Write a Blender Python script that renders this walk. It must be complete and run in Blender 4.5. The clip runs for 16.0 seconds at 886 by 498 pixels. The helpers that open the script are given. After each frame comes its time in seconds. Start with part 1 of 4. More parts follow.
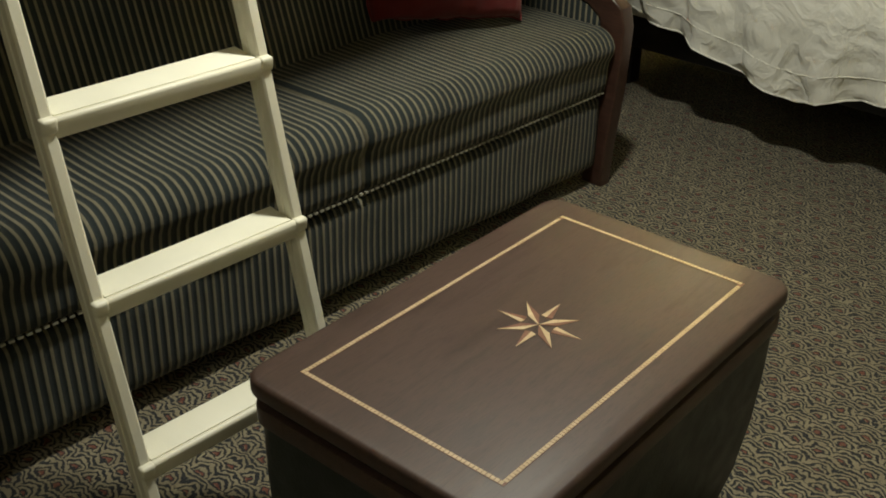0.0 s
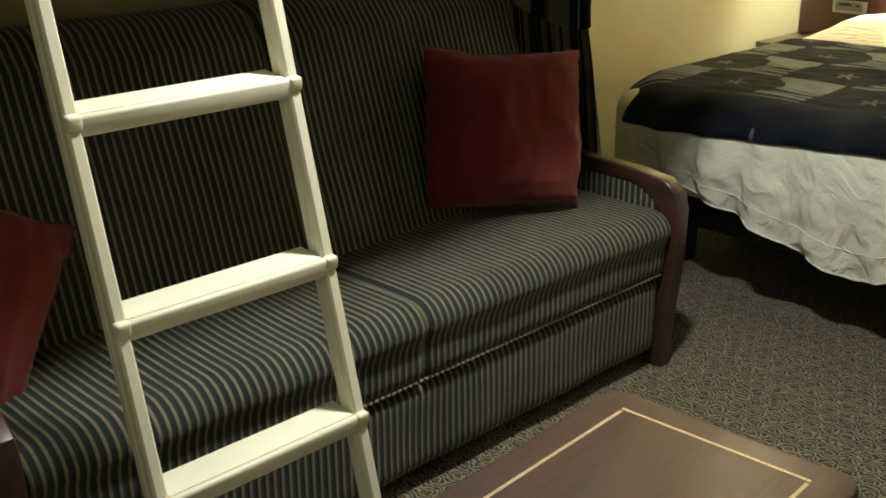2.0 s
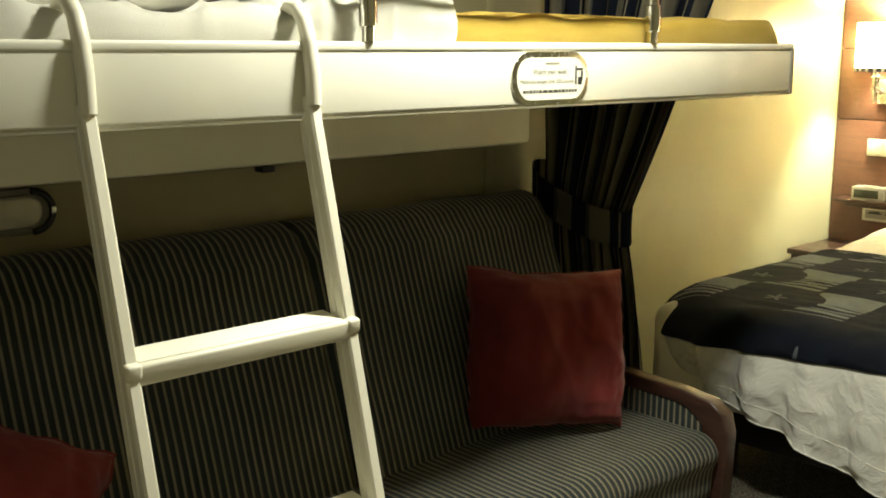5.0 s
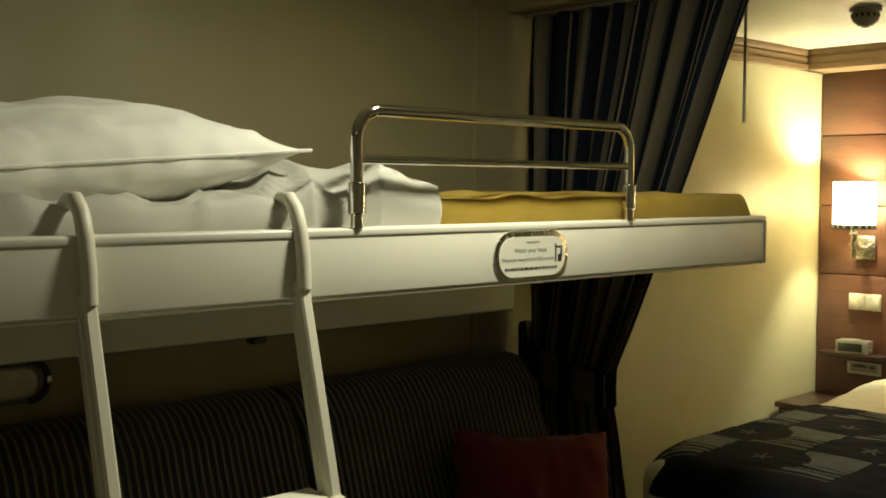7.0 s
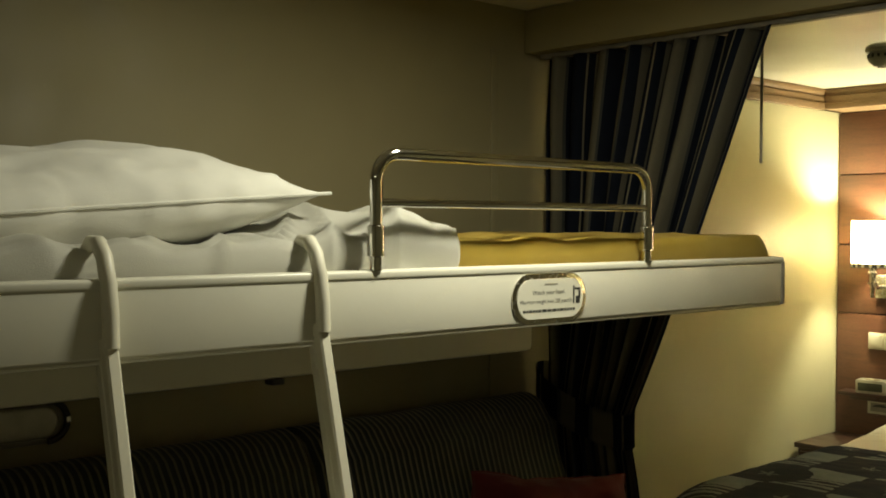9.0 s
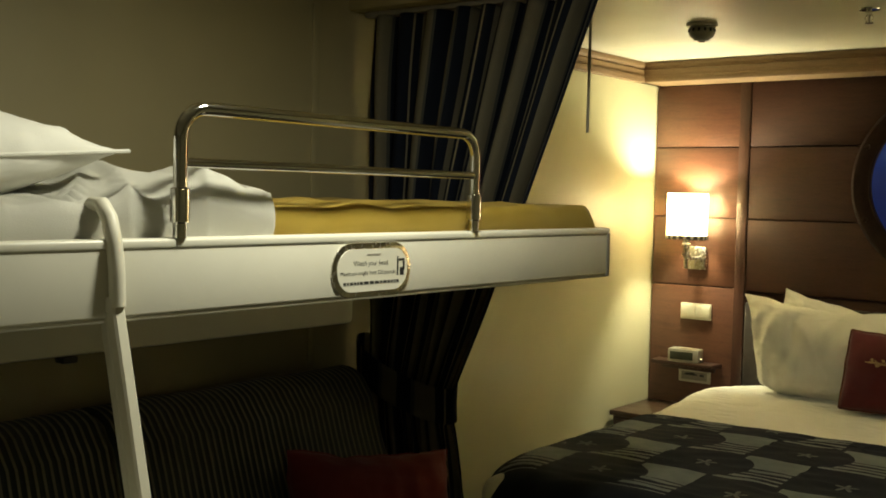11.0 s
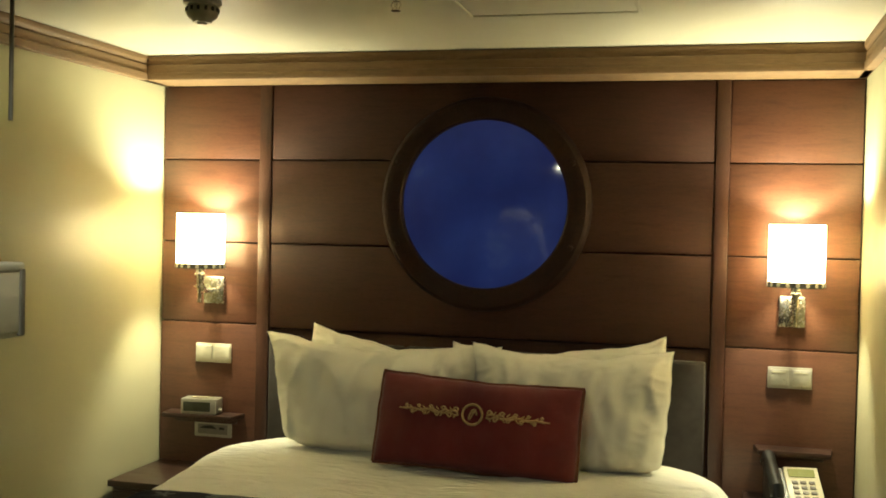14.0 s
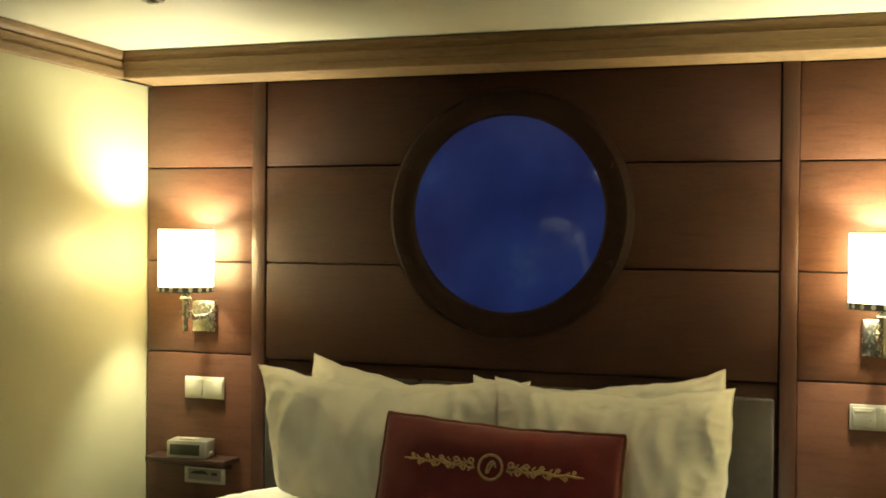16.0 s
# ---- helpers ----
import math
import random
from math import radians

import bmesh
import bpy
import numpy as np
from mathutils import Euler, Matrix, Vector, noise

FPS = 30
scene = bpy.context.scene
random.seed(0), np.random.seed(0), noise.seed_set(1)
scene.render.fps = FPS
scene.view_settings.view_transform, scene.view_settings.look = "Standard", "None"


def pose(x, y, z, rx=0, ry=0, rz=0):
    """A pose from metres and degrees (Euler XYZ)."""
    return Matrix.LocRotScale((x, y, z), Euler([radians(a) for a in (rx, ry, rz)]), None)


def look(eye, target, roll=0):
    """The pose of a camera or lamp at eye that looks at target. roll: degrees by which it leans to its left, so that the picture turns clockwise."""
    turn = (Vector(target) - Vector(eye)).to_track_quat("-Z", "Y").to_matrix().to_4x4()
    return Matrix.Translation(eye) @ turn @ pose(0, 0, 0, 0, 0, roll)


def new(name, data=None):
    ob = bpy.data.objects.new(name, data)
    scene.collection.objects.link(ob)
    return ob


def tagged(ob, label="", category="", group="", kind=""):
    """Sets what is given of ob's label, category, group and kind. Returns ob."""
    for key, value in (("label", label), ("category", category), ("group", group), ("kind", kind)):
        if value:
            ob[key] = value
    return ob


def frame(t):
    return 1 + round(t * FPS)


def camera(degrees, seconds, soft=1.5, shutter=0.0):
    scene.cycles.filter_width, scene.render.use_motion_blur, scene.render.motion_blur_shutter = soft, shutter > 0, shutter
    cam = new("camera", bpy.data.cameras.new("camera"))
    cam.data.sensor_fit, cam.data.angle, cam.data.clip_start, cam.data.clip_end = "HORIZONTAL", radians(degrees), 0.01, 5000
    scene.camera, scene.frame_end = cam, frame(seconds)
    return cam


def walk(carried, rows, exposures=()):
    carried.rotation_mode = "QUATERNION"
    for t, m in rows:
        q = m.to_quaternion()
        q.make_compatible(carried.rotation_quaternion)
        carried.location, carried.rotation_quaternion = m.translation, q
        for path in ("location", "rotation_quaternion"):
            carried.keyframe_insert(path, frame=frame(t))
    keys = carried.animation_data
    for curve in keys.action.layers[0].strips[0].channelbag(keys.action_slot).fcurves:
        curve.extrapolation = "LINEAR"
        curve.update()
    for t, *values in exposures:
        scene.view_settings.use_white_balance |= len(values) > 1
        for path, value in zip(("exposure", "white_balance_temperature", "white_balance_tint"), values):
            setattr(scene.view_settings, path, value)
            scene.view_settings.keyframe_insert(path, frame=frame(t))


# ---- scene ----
from math import atan2, copysign, cos, degrees, exp, hypot, pi, sin, sqrt
cam = camera(44.7, 16.0, 1.8)
PATH = [
    (0, (2.581, -4.862, 1.279), (1.396, -3.576, 0.309), 1.3),
    (0.5, (2.576, -4.862, 1.285), (1.374, -3.574, 0.338), 1.0),
    (1, (2.568, -4.862, 1.308), (1.31, -3.563, 0.455), 0.6),
    (1.5, (2.568, -4.863, 1.321), (1.248, -3.567, 0.561), 0.1),
    (2, (2.577, -4.866, 1.331), (1.227, -3.565, 0.636), -0.4),
    (2.5, (2.564, -4.86, 1.342), (1.206, -3.553, 0.673), -0.3),
    (3, (2.549, -4.863, 1.353), (1.179, -3.545, 0.734), -0.2),
    (3.5, (2.52, -4.859, 1.359), (1.149, -3.519, 0.789), -0.6),
    (4, (2.492, -4.856, 1.367), (1.118, -3.511, 0.816), -0.2),
    (4.5, (2.479, -4.859, 1.387), (1.076, -3.524, 0.885), 0.5),
    (5, (2.5, -4.872, 1.411), (1.061, -3.534, 1.039), 0.2),
    (5.2, (2.499, -4.878, 1.423), (1.058, -3.526, 1.117), 0.3),
    (7.3, (2.558, -4.906, 1.481), (1.102, -3.538, 1.385), 0.0),
    (7.5, (2.548, -4.901, 1.479), (1.09, -3.534, 1.398), -0.1),
    (8, (2.552, -4.911, 1.490), (1.081, -3.557, 1.435), 0.2),
    (8.2, (2.554, -4.915, 1.491), (1.076, -3.568, 1.444), 0.2),
    (10.3, (2.558, -4.885, 1.484), (1.107, -3.510, 1.424), 0.6),
    (10.5, (2.547, -4.87, 1.479), (1.133, -3.458, 1.409), 0.6),
    (11, (2.464, -4.812, 1.489), (1.232, -3.241, 1.386), 1.3),
    (11.5, (2.382, -4.784, 1.483), (1.386, -3.052, 1.390), 0.5),
    (12, (2.319, -4.734, 1.482), (1.520, -2.904, 1.377), 0.3),
    (12.5, (2.304, -4.568, 1.483), (1.627, -2.69, 1.375), 0.8),
    (13, (2.316, -4.341, 1.498), (1.700, -2.439, 1.462), 1.5),
    (13.5, (2.316, -4.205, 1.492), (1.768, -2.282, 1.442), 0.7),
    (14, (2.240, -4.007, 1.484), (1.737, -2.072, 1.443), 1.3),
    (14.5, (2.194, -3.846, 1.507), (1.693, -1.911, 1.474), 0.6),
    (15, (2.178, -3.714, 1.506), (1.655, -1.784, 1.455), 0.1),
    (15.5, (2.196, -3.543, 1.503), (1.619, -1.628, 1.467), 0.3),
    (16, (2.224, -3.409, 1.502), (1.615, -1.504, 1.477), 0.5),
]
walk(cam, [(t, look(eye, target, roll)) for t, eye, target, roll in PATH],
     [(0, 0.86, 6250, 16), (1, 1.0, 6200, 16), (2, 1.1, 6150, 16), (3, 1.15, 6050, 16), (4, 1.2, 6050, 16), (5, 1.1, 6300, 14), (5.6, 0.6, 6450, 12), (7.3, -0.35, 6800, 11),
      (11, -0.45, 6650, 11), (12.5, -0.55, 6500, 11), (14, -0.42, 6450, 10), (16, -0.45, 6450, 10)])

# ---------------------------------------------------------------- light
scene.view_settings.exposure = 0.0
world = bpy.data.worlds.new("world")
scene.world = world
world.use_nodes = True
world.node_tree.nodes["Background"].inputs[0].default_value = (0.05, 0.045, 0.03, 1)
world.node_tree.nodes["Background"].inputs[1].default_value = 0.02


def lamp(name, kind, energy, colour, m, **more):
    data = bpy.data.lights.new(name, kind)
    data.energy, data.color = energy, colour
    if kind == "AREA":
        data.shape, data.size = "DISK", more["size"]
        data.spread = more.get("spread", pi)
    else:
        data.shadow_soft_size = more["size"]
    ob = new(name, data)
    ob.matrix_world = m
    return ob


WARM = (0.96, 0.93, 0.61)
SOFT = (0.96, 0.96, 0.76)
DOWNLIGHTS = [(1.52, -3.50), (2.35, -5.6)]
for (lx, ly), power in zip(DOWNLIGHTS, (16, 2.0)):
    lamp("downlight_lamp", "AREA", power, SOFT, pose(lx, ly, 2.088), size=0.16)
SCONCES = [(0.243, -0.13, 1.408), (2.485, -0.13, 1.412)]
for sx, sy, sz in SCONCES:
    lamp("sconce_bulb", "POINT", 66, WARM, pose(sx, sy, sz + 0.035), size=0.035)

# ---------------------------------------------------------------- helpers


def thing(name, label, category, loc=(0, 0, 0), rot=(0, 0, 0), group="", kind=""):
    ob = new(name)
    ob.empty_display_size = 0.05
    ob.matrix_world = pose(*loc, *rot)
    return tagged(ob, label, category, group, kind)


def finish(name, bm, mat, smooth):
    me = bpy.data.meshes.new(name)
    bm.normal_update()
    bm.to_mesh(me)
    bm.free()
    me.materials.append(mat)
    if smooth:
        me.polygons.foreach_set("use_smooth", [True] * len(me.polygons))
        if smooth != "all":
            me.set_sharp_from_angle(angle=radians(38))
    return me


def part(name, bm, mat, parent, label="", smooth=True):
    ob = new(name, finish(name, bm, mat, smooth))
    ob.parent = parent
    return tagged(ob, label)


def solid(name, bm, mat, label, category, kind="", smooth=True):
    ob = new(name, finish(name, bm, mat, smooth))
    return tagged(ob, label, category, "", kind)


def box(x0, x1, y0, y1, z0, z1, bevel=0.0, seg=2, bm=None, m=None):
    made = bmesh.new()
    vs = [made.verts.new((x, y, z)) for x in (x0, x1) for y in (y0, y1) for z in (z0, z1)]
    for f in ((0, 1, 3, 2), (4, 6, 7, 5), (0, 4, 5, 1), (2, 3, 7, 6), (0, 2, 6, 4), (1, 5, 7, 3)):
        made.faces.new([vs[i] for i in f])
    if bevel:
        bmesh.ops.bevel(made, geom=list(made.edges), offset=bevel, segments=seg, affect="EDGES", profile=0.5)
    if m is not None:
        made.transform(m)
    return merge(bm, made) if bm else made


def merge(bm, other):
    me = bpy.data.meshes.new("tmp")
    other.to_mesh(me)
    other.free()
    bm.from_mesh(me)
    bpy.data.meshes.remove(me)
    return bm


def lathe(profile, steps=32, m=None, bm=None):
    """Turn (radius, height) rows about z."""
    made = bmesh.new()
    rings = [[made.verts.new((r * cos(2 * pi * i / steps), r * sin(2 * pi * i / steps), z)) for i in range(steps)]
             for r, z in profile]
    for a, b in zip(rings, rings[1:]):
        for i in range(steps):
            j = (i + 1) % steps
            made.faces.new((a[i], a[j], b[j], b[i]))
    for ring, turn in ((rings[0], True), (rings[-1], False)):
        if profile[0 if turn else -1][0] > 1e-4:
            made.faces.new(list(reversed(ring)) if turn else ring)
    if m is not None:
        made.transform(m)
    return merge(bm, made) if bm else made


def tube(points, radius, steps=12, bm=None, flat=1.0):
    """A round bar along points."""
    made = bmesh.new()
    pts = [Vector(p) for p in points]
    rings, side = [], None
    for i, p in enumerate(pts):
        d = (pts[min(i + 1, len(pts) - 1)] - pts[max(i - 1, 0)]).normalized()
        if side is None:
            side = d.orthogonal().normalized()
        side = (side - d * side.dot(d)).normalized()
        up = d.cross(side)
        rings.append([made.verts.new(p + radius * (cos(2 * pi * k / steps) * side + flat * sin(2 * pi * k / steps) * up)) for k in range(steps)])
    for a, b in zip(rings, rings[1:]):
        for k in range(steps):
            made.faces.new((a[k], a[(k + 1) % steps], b[(k + 1) % steps], b[k]))
    made.faces.new(list(reversed(rings[0])))
    made.faces.new(rings[-1])
    bmesh.ops.recalc_face_normals(made, faces=made.faces)
    return merge(bm, made) if bm else made


def extrude(outline, axis, a, b, bevel=0.0, seg=2):
    """A closed outline of 2D points swept along an axis from a to b."""
    made = bmesh.new()

    def at(p, q, h):
        return {"x": (h, p, q), "y": (p, h, q), "z": (p, q, h)}[axis]
    low = [made.verts.new(at(p, q, a)) for p, q in outline]
    high = [made.verts.new(at(p, q, b)) for p, q in outline]
    n = len(outline)
    made.faces.new(low)
    made.faces.new(list(reversed(high)))
    for i in range(n):
        made.faces.new((low[i], high[i], high[(i + 1) % n], low[(i + 1) % n]))
    bmesh.ops.recalc_face_normals(made, faces=made.faces)
    if bevel:
        rim = [e for e in made.edges if (e.verts[0] in low) == (e.verts[1] in low)]
        bmesh.ops.bevel(made, geom=rim, offset=bevel, segments=seg, affect="EDGES", profile=0.5)
    return made


def rounded(w, h, r, steps=6, cx=0.0, cy=0.0):
    out = []
    for sx, sy, a0 in ((1, 1, 0), (-1, 1, 90), (-1, -1, 180), (1, -1, 270)):
        for i in range(steps + 1):
            a = radians(a0 + 90 * i / steps)
            out.append((cx + sx * (w / 2 - r) + r * cos(a), cy + sy * (h / 2 - r) + r * sin(a)))
    return out


def sheet(fn, nu, nv, closed=False, uv=True):
    """A grid surface fn(u, v) with u, v from 0 to 1."""
    made = bmesh.new()
    layer = made.loops.layers.uv.new("uv")
    rows = [[made.verts.new(fn(i / nu, j / nv)) for i in range(nu + (0 if closed else 1))] for j in range(nv + 1)]
    for j in range(nv):
        for i in range(nu):
            k = (i + 1) % len(rows[j]) if closed else i + 1
            f = made.faces.new((rows[j][i], rows[j][k], rows[j + 1][k], rows[j + 1][i]))
            for loop, q in zip(f.loops, ((i, j), (i + 1, j), (i + 1, j + 1), (i, j + 1))):
                loop[layer].uv = (q[0] / nu, q[1] / nv)
    return made


def thicken(bm, d):
    geom = bmesh.ops.solidify(bm, geom=list(bm.faces), thickness=d)
    bmesh.ops.recalc_face_normals(bm, faces=bm.faces)
    return bm


def wob(x, y, z, size, seed=0):
    return noise.noise(Vector((x / size + seed * 7.3, y / size - seed * 3.1, z / size)))


# ---------------------------------------------------------------- materials


class Mat:
    """A small node writer."""

    def __init__(self, name, rough=0.5, metal=0.0, **sockets):
        self.m = bpy.data.materials.new(name)
        self.m.use_nodes = True
        self.t = self.m.node_tree
        self.b = self.t.nodes["Principled BSDF"]
        self.put("Roughness", rough)
        self.put("Metallic", metal)
        for k, v in sockets.items():
            self.put(k.replace("_", " "), v)

    def put(self, socket, v):
        s = self.b.inputs[socket]
        if isinstance(v, bpy.types.NodeSocket):
            self.t.links.new(v, s)
        else:
            s.default_value = (*v, 1) if isinstance(v, tuple) and len(v) == 3 else v
        return self

    def node(self, kind, values=(), **props):
        n = self.t.nodes.new(kind)
        for k, v in props.items():
            setattr(n, k, v)
        for i, v in (values.items() if isinstance(values, dict) else enumerate(values)):
            if v is None:
                continue
            if isinstance(v, bpy.types.NodeSocket):
                self.t.links.new(v, n.inputs[i])
            else:
                n.inputs[i].default_value = (*v, 1) if isinstance(v, tuple) and n.inputs[i].type == "RGBA" and len(v) == 3 else v
        return n

    def op(self, operation, a, b=None, c=None):
        return self.node("ShaderNodeMath", (a, b, c), operation=operation).outputs[0]

    def coords(self, which="Object"):
        return self.node("ShaderNodeTexCoord").outputs[which]

    def xyz(self, which="Object", scale=(1, 1, 1)):
        v = self.node("ShaderNodeMapping", {0: self.coords(which), 3: scale}).outputs[0]
        return self.node("ShaderNodeSeparateXYZ", (v,)).outputs

    def noise(self, scale, detail=4.0, stretch=(1, 1, 1), which="Object", distort=0.0):
        v = self.node("ShaderNodeMapping", {0: self.coords(which), 3: stretch}).outputs[0]
        return self.node("ShaderNodeTexNoise", {"Vector": v, "Scale": scale, "Detail": detail, "Distortion": distort}).outputs[0]

    def ramp(self, fac, *stops):
        n = self.node("ShaderNodeValToRGB", (fac,))
        el = n.color_ramp.elements
        while len(el) < len(stops):
            el.new(0.5)
        for e, (p, c) in zip(el, stops):
            e.position, e.color = p, (*c, 1)
        return n.outputs[0]

    def mix(self, fac, a, b, blend="MIX"):
        n = self.node("ShaderNodeMix", data_type="RGBA", blend_type=blend)
        for s, v in ((0, fac), (6, a), (7, b)):
            if isinstance(v, bpy.types.NodeSocket):
                self.t.links.new(v, n.inputs[s])
            else:
                n.inputs[s].default_value = (*v, 1) if isinstance(v, tuple) else v
        return n.outputs[2]

    def bump(self, height, strength=0.2, distance=0.002):
        n = self.node("ShaderNodeBump", {"Height": height, "Strength": strength, "Distance": distance})
        return self.put("Normal", n.outputs[0])

    def grade(self, low, high, scale, detail=4.0, stretch=(1, 1, 1)):
        f = self.noise(scale, detail, stretch)
        return self.ramp(f, (0.3, low), (0.7, high))


def plain(name, low, high, scale, rough=0.5, bump=0.0, bscale=200, metal=0.0, **kw):
    k = Mat(name, rough, metal, **kw)
    k.put("Base Color", k.grade(low, high, scale))
    r = k.noise(scale * 3, 5)
    k.put("Roughness", k.node("ShaderNodeMapRange", (r, 0.3, 0.7, max(rough - 0.08, 0.02), rough + 0.08)).outputs[0])
    if bump:
        k.bump(k.noise(bscale, 6), bump)
    return k.m


def wood(name, dark, light, stretch, rough=0.4, coat=0.15, gloss=0.5):
    """Veneer with a long fine grain."""
    k = Mat(name, rough)
    grain = k.noise(7, 7, stretch, distort=0.6)
    pores = k.noise(60, 4, stretch)
    c = k.ramp(grain, (0.25, dark), (0.55, light), (0.8, dark))
    c = k.mix(k.node("ShaderNodeMapRange", (pores, 0.35, 0.5, 0.35, 0.0)).outputs[0], c, tuple(a * 0.45 for a in dark))
    info = k.node("ShaderNodeObjectInfo").outputs["Random"]
    c = k.mix(k.op("MULTIPLY", info, 0.12), c, dark)
    k.put("Base Color", c)
    k.put("Roughness", k.node("ShaderNodeMapRange", (grain, 0.2, 0.8, rough - 0.06, rough + 0.08)).outputs[0])
    k.put("Coat Weight", coat)
    k.put("Specular IOR Level", gloss)
    k.put("Coat Roughness", 0.25)
    return k.bump(pores, 0.12, 0.0006).m


def striped_plush(name, across=1):
    """Ribbed upholstery: dark green-blue with pale olive cords along x."""
    k = Mat(name, 0.9, Sheen_Weight=0.10, Sheen_Roughness=0.5, Specular_IOR_Level=0.2)
    y = k.xyz()[across]
    w = k.op("ADD", y, k.op("MULTIPLY", k.noise(30, 2), 0.0012))
    a = k.op("SINE", k.op("MULTIPLY", w, 2 * pi / 0.0185))
    b = k.op("SINE", k.op("MULTIPLY", w, 2 * pi / 0.00925))
    pale = k.node("ShaderNodeMapRange", (a, 0.25, 0.75, 0.0, 1.0)).outputs[0]
    fuzz = k.noise(500, 3)
    base = k.grade((0.015, 0.020, 0.020), (0.028, 0.036, 0.036), 9)
    cord = k.grade((0.185, 0.165, 0.108), (0.255, 0.228, 0.155), 14)
    c = k.mix(pale, base, cord)
    c = k.mix(k.op("MULTIPLY", fuzz, 0.5), c, (0.015, 0.02, 0.02))
    k.put("Base Color", c)
    return k.bump(k.op("ADD", k.op("MULTIPLY", a, 0.6), k.op("MULTIPLY", fuzz, 0.5)), 0.55, 0.0025).m


def carpet_pattern():
    """Woven fans of dark arcs on tan with a rust dot at each foot."""
    k = Mat("carpet_weave", 0.95, Sheen_Weight=0.1)
    P = 0.049
    jig = k.noise(55, 3)
    jig2 = k.noise(48, 3, (1.1, 0.9, 1))
    x, y, _ = k.xyz(scale=(1 / P, 1 / P, 1))
    x = k.op("ADD", x, k.op("MULTIPLY", k.op("SUBTRACT", jig, 0.5), 0.6))
    y = k.op("ADD", y, k.op("MULTIPLY", k.op("SUBTRACT", jig2, 0.5), 0.6))
    row = k.op("FLOOR", y)
    x = k.op("ADD", x, k.op("MULTIPLY", k.op("FLOORED_MODULO", row, 2.0), 0.5))
    fx = k.op("SUBTRACT", k.op("FRACT", x), 0.5)
    fy = k.op("FRACT", y)
    d = k.op("SQRT", k.op("ADD", k.op("MULTIPLY", fx, fx), k.op("MULTIPLY", fy, fy)))
    ring = k.op("SINE", k.op("MULTIPLY", d, 2 * pi * 4.6))
    line = k.node("ShaderNodeMapRange", (ring, -0.15, 0.15, 0.0, 1.0)).outputs[0]
    tuft = k.noise(420, 3)
    dark = k.grade((0.006, 0.009, 0.013), (0.013, 0.017, 0.021), 25)
    tan = k.grade((0.23, 0.195, 0.12), (0.34, 0.295, 0.19), 18)
    c = k.mix(line, dark, tan)
    dot = k.op("LESS_THAN", d, 0.15)
    c = k.mix(k.op("MULTIPLY", dot, 0.85), c, (0.17, 0.035, 0.018))
    c = k.mix(k.op("MULTIPLY", k.noise(3, 4), 0.1), c, (0.07, 0.06, 0.04))
    c = k.mix(k.op("MULTIPLY", tuft, 0.22), c, (0.02, 0.02, 0.018))
    k.put("Base Color", c)
    return k.bump(k.op("ADD", k.op("MULTIPLY", line, 0.4), tuft), 0.6, 0.004).m


def bed_runner_pattern():
    """Navy jacquard with grey blocks, half discs, stripes and small stars."""
    k = Mat("bed_runner_jacquard", 0.9, Specular_IOR_Level=0.15)
    x, y, _ = k.xyz(scale=(1 / 0.44, 1 / 0.29, 1))
    row = k.op("FLOOR", y)
    x = k.op("ADD", x, k.op("MULTIPLY", row, 0.5))
    fx = k.op("FRACT", x)
    fy = k.op("FRACT", y)
    block = k.op("GREATER_THAN", fx, 0.54)
    low = k.op("LESS_THAN", fy, 0.48)
    stripes = k.op("GREATER_THAN", k.op("SINE", k.op("MULTIPLY", fy, 2 * pi * 8)), 0.0)
    pale = k.op("MULTIPLY", block, k.op("MAXIMUM", k.op("SUBTRACT", 1.0, low), stripes))
    dx = k.op("MULTIPLY", k.op("SUBTRACT", fx, 0.36), 1.48)
    dy = k.op("SUBTRACT", fy, 0.45)
    d = k.op("SQRT", k.op("ADD", k.op("MULTIPLY", dx, dx), k.op("MULTIPLY", dy, dy)))
    disc = k.op("LESS_THAN", d, 0.50)
    pale = k.op("MULTIPLY", pale, k.op("GREATER_THAN", k.xyz()[1], -2.02))
    pale = k.op("MULTIPLY", pale, k.op("SUBTRACT", 1.0, disc))
    ang = k.op("ARCTAN2", dy, dx)
    star = k.op("LESS_THAN", d, k.op("ADD", 0.075, k.op("MULTIPLY", k.op("SINE", k.op("MULTIPLY", ang, 5.0)), 0.05)))
    weave = k.noise(380, 3)
    navy = k.grade((0.0060, 0.0080, 0.0135), (0.0110, 0.0142, 0.0215), 12)
    grey = k.grade((0.135, 0.155, 0.165), (0.19, 0.21, 0.22), 16)
    c = k.mix(pale, navy, grey)
    c = k.mix(k.op("MULTIPLY", disc, 0.35), c, (0.004, 0.006, 0.014))
    c = k.mix(k.op("MULTIPLY", star, 0.6), c, grey)
    c = k.mix(k.op("MULTIPLY", weave, 0.3), c, (0.008, 0.010, 0.018))
    k.put("Base Color", c)
    return k.bump(weave, 0.3, 0.0015).m


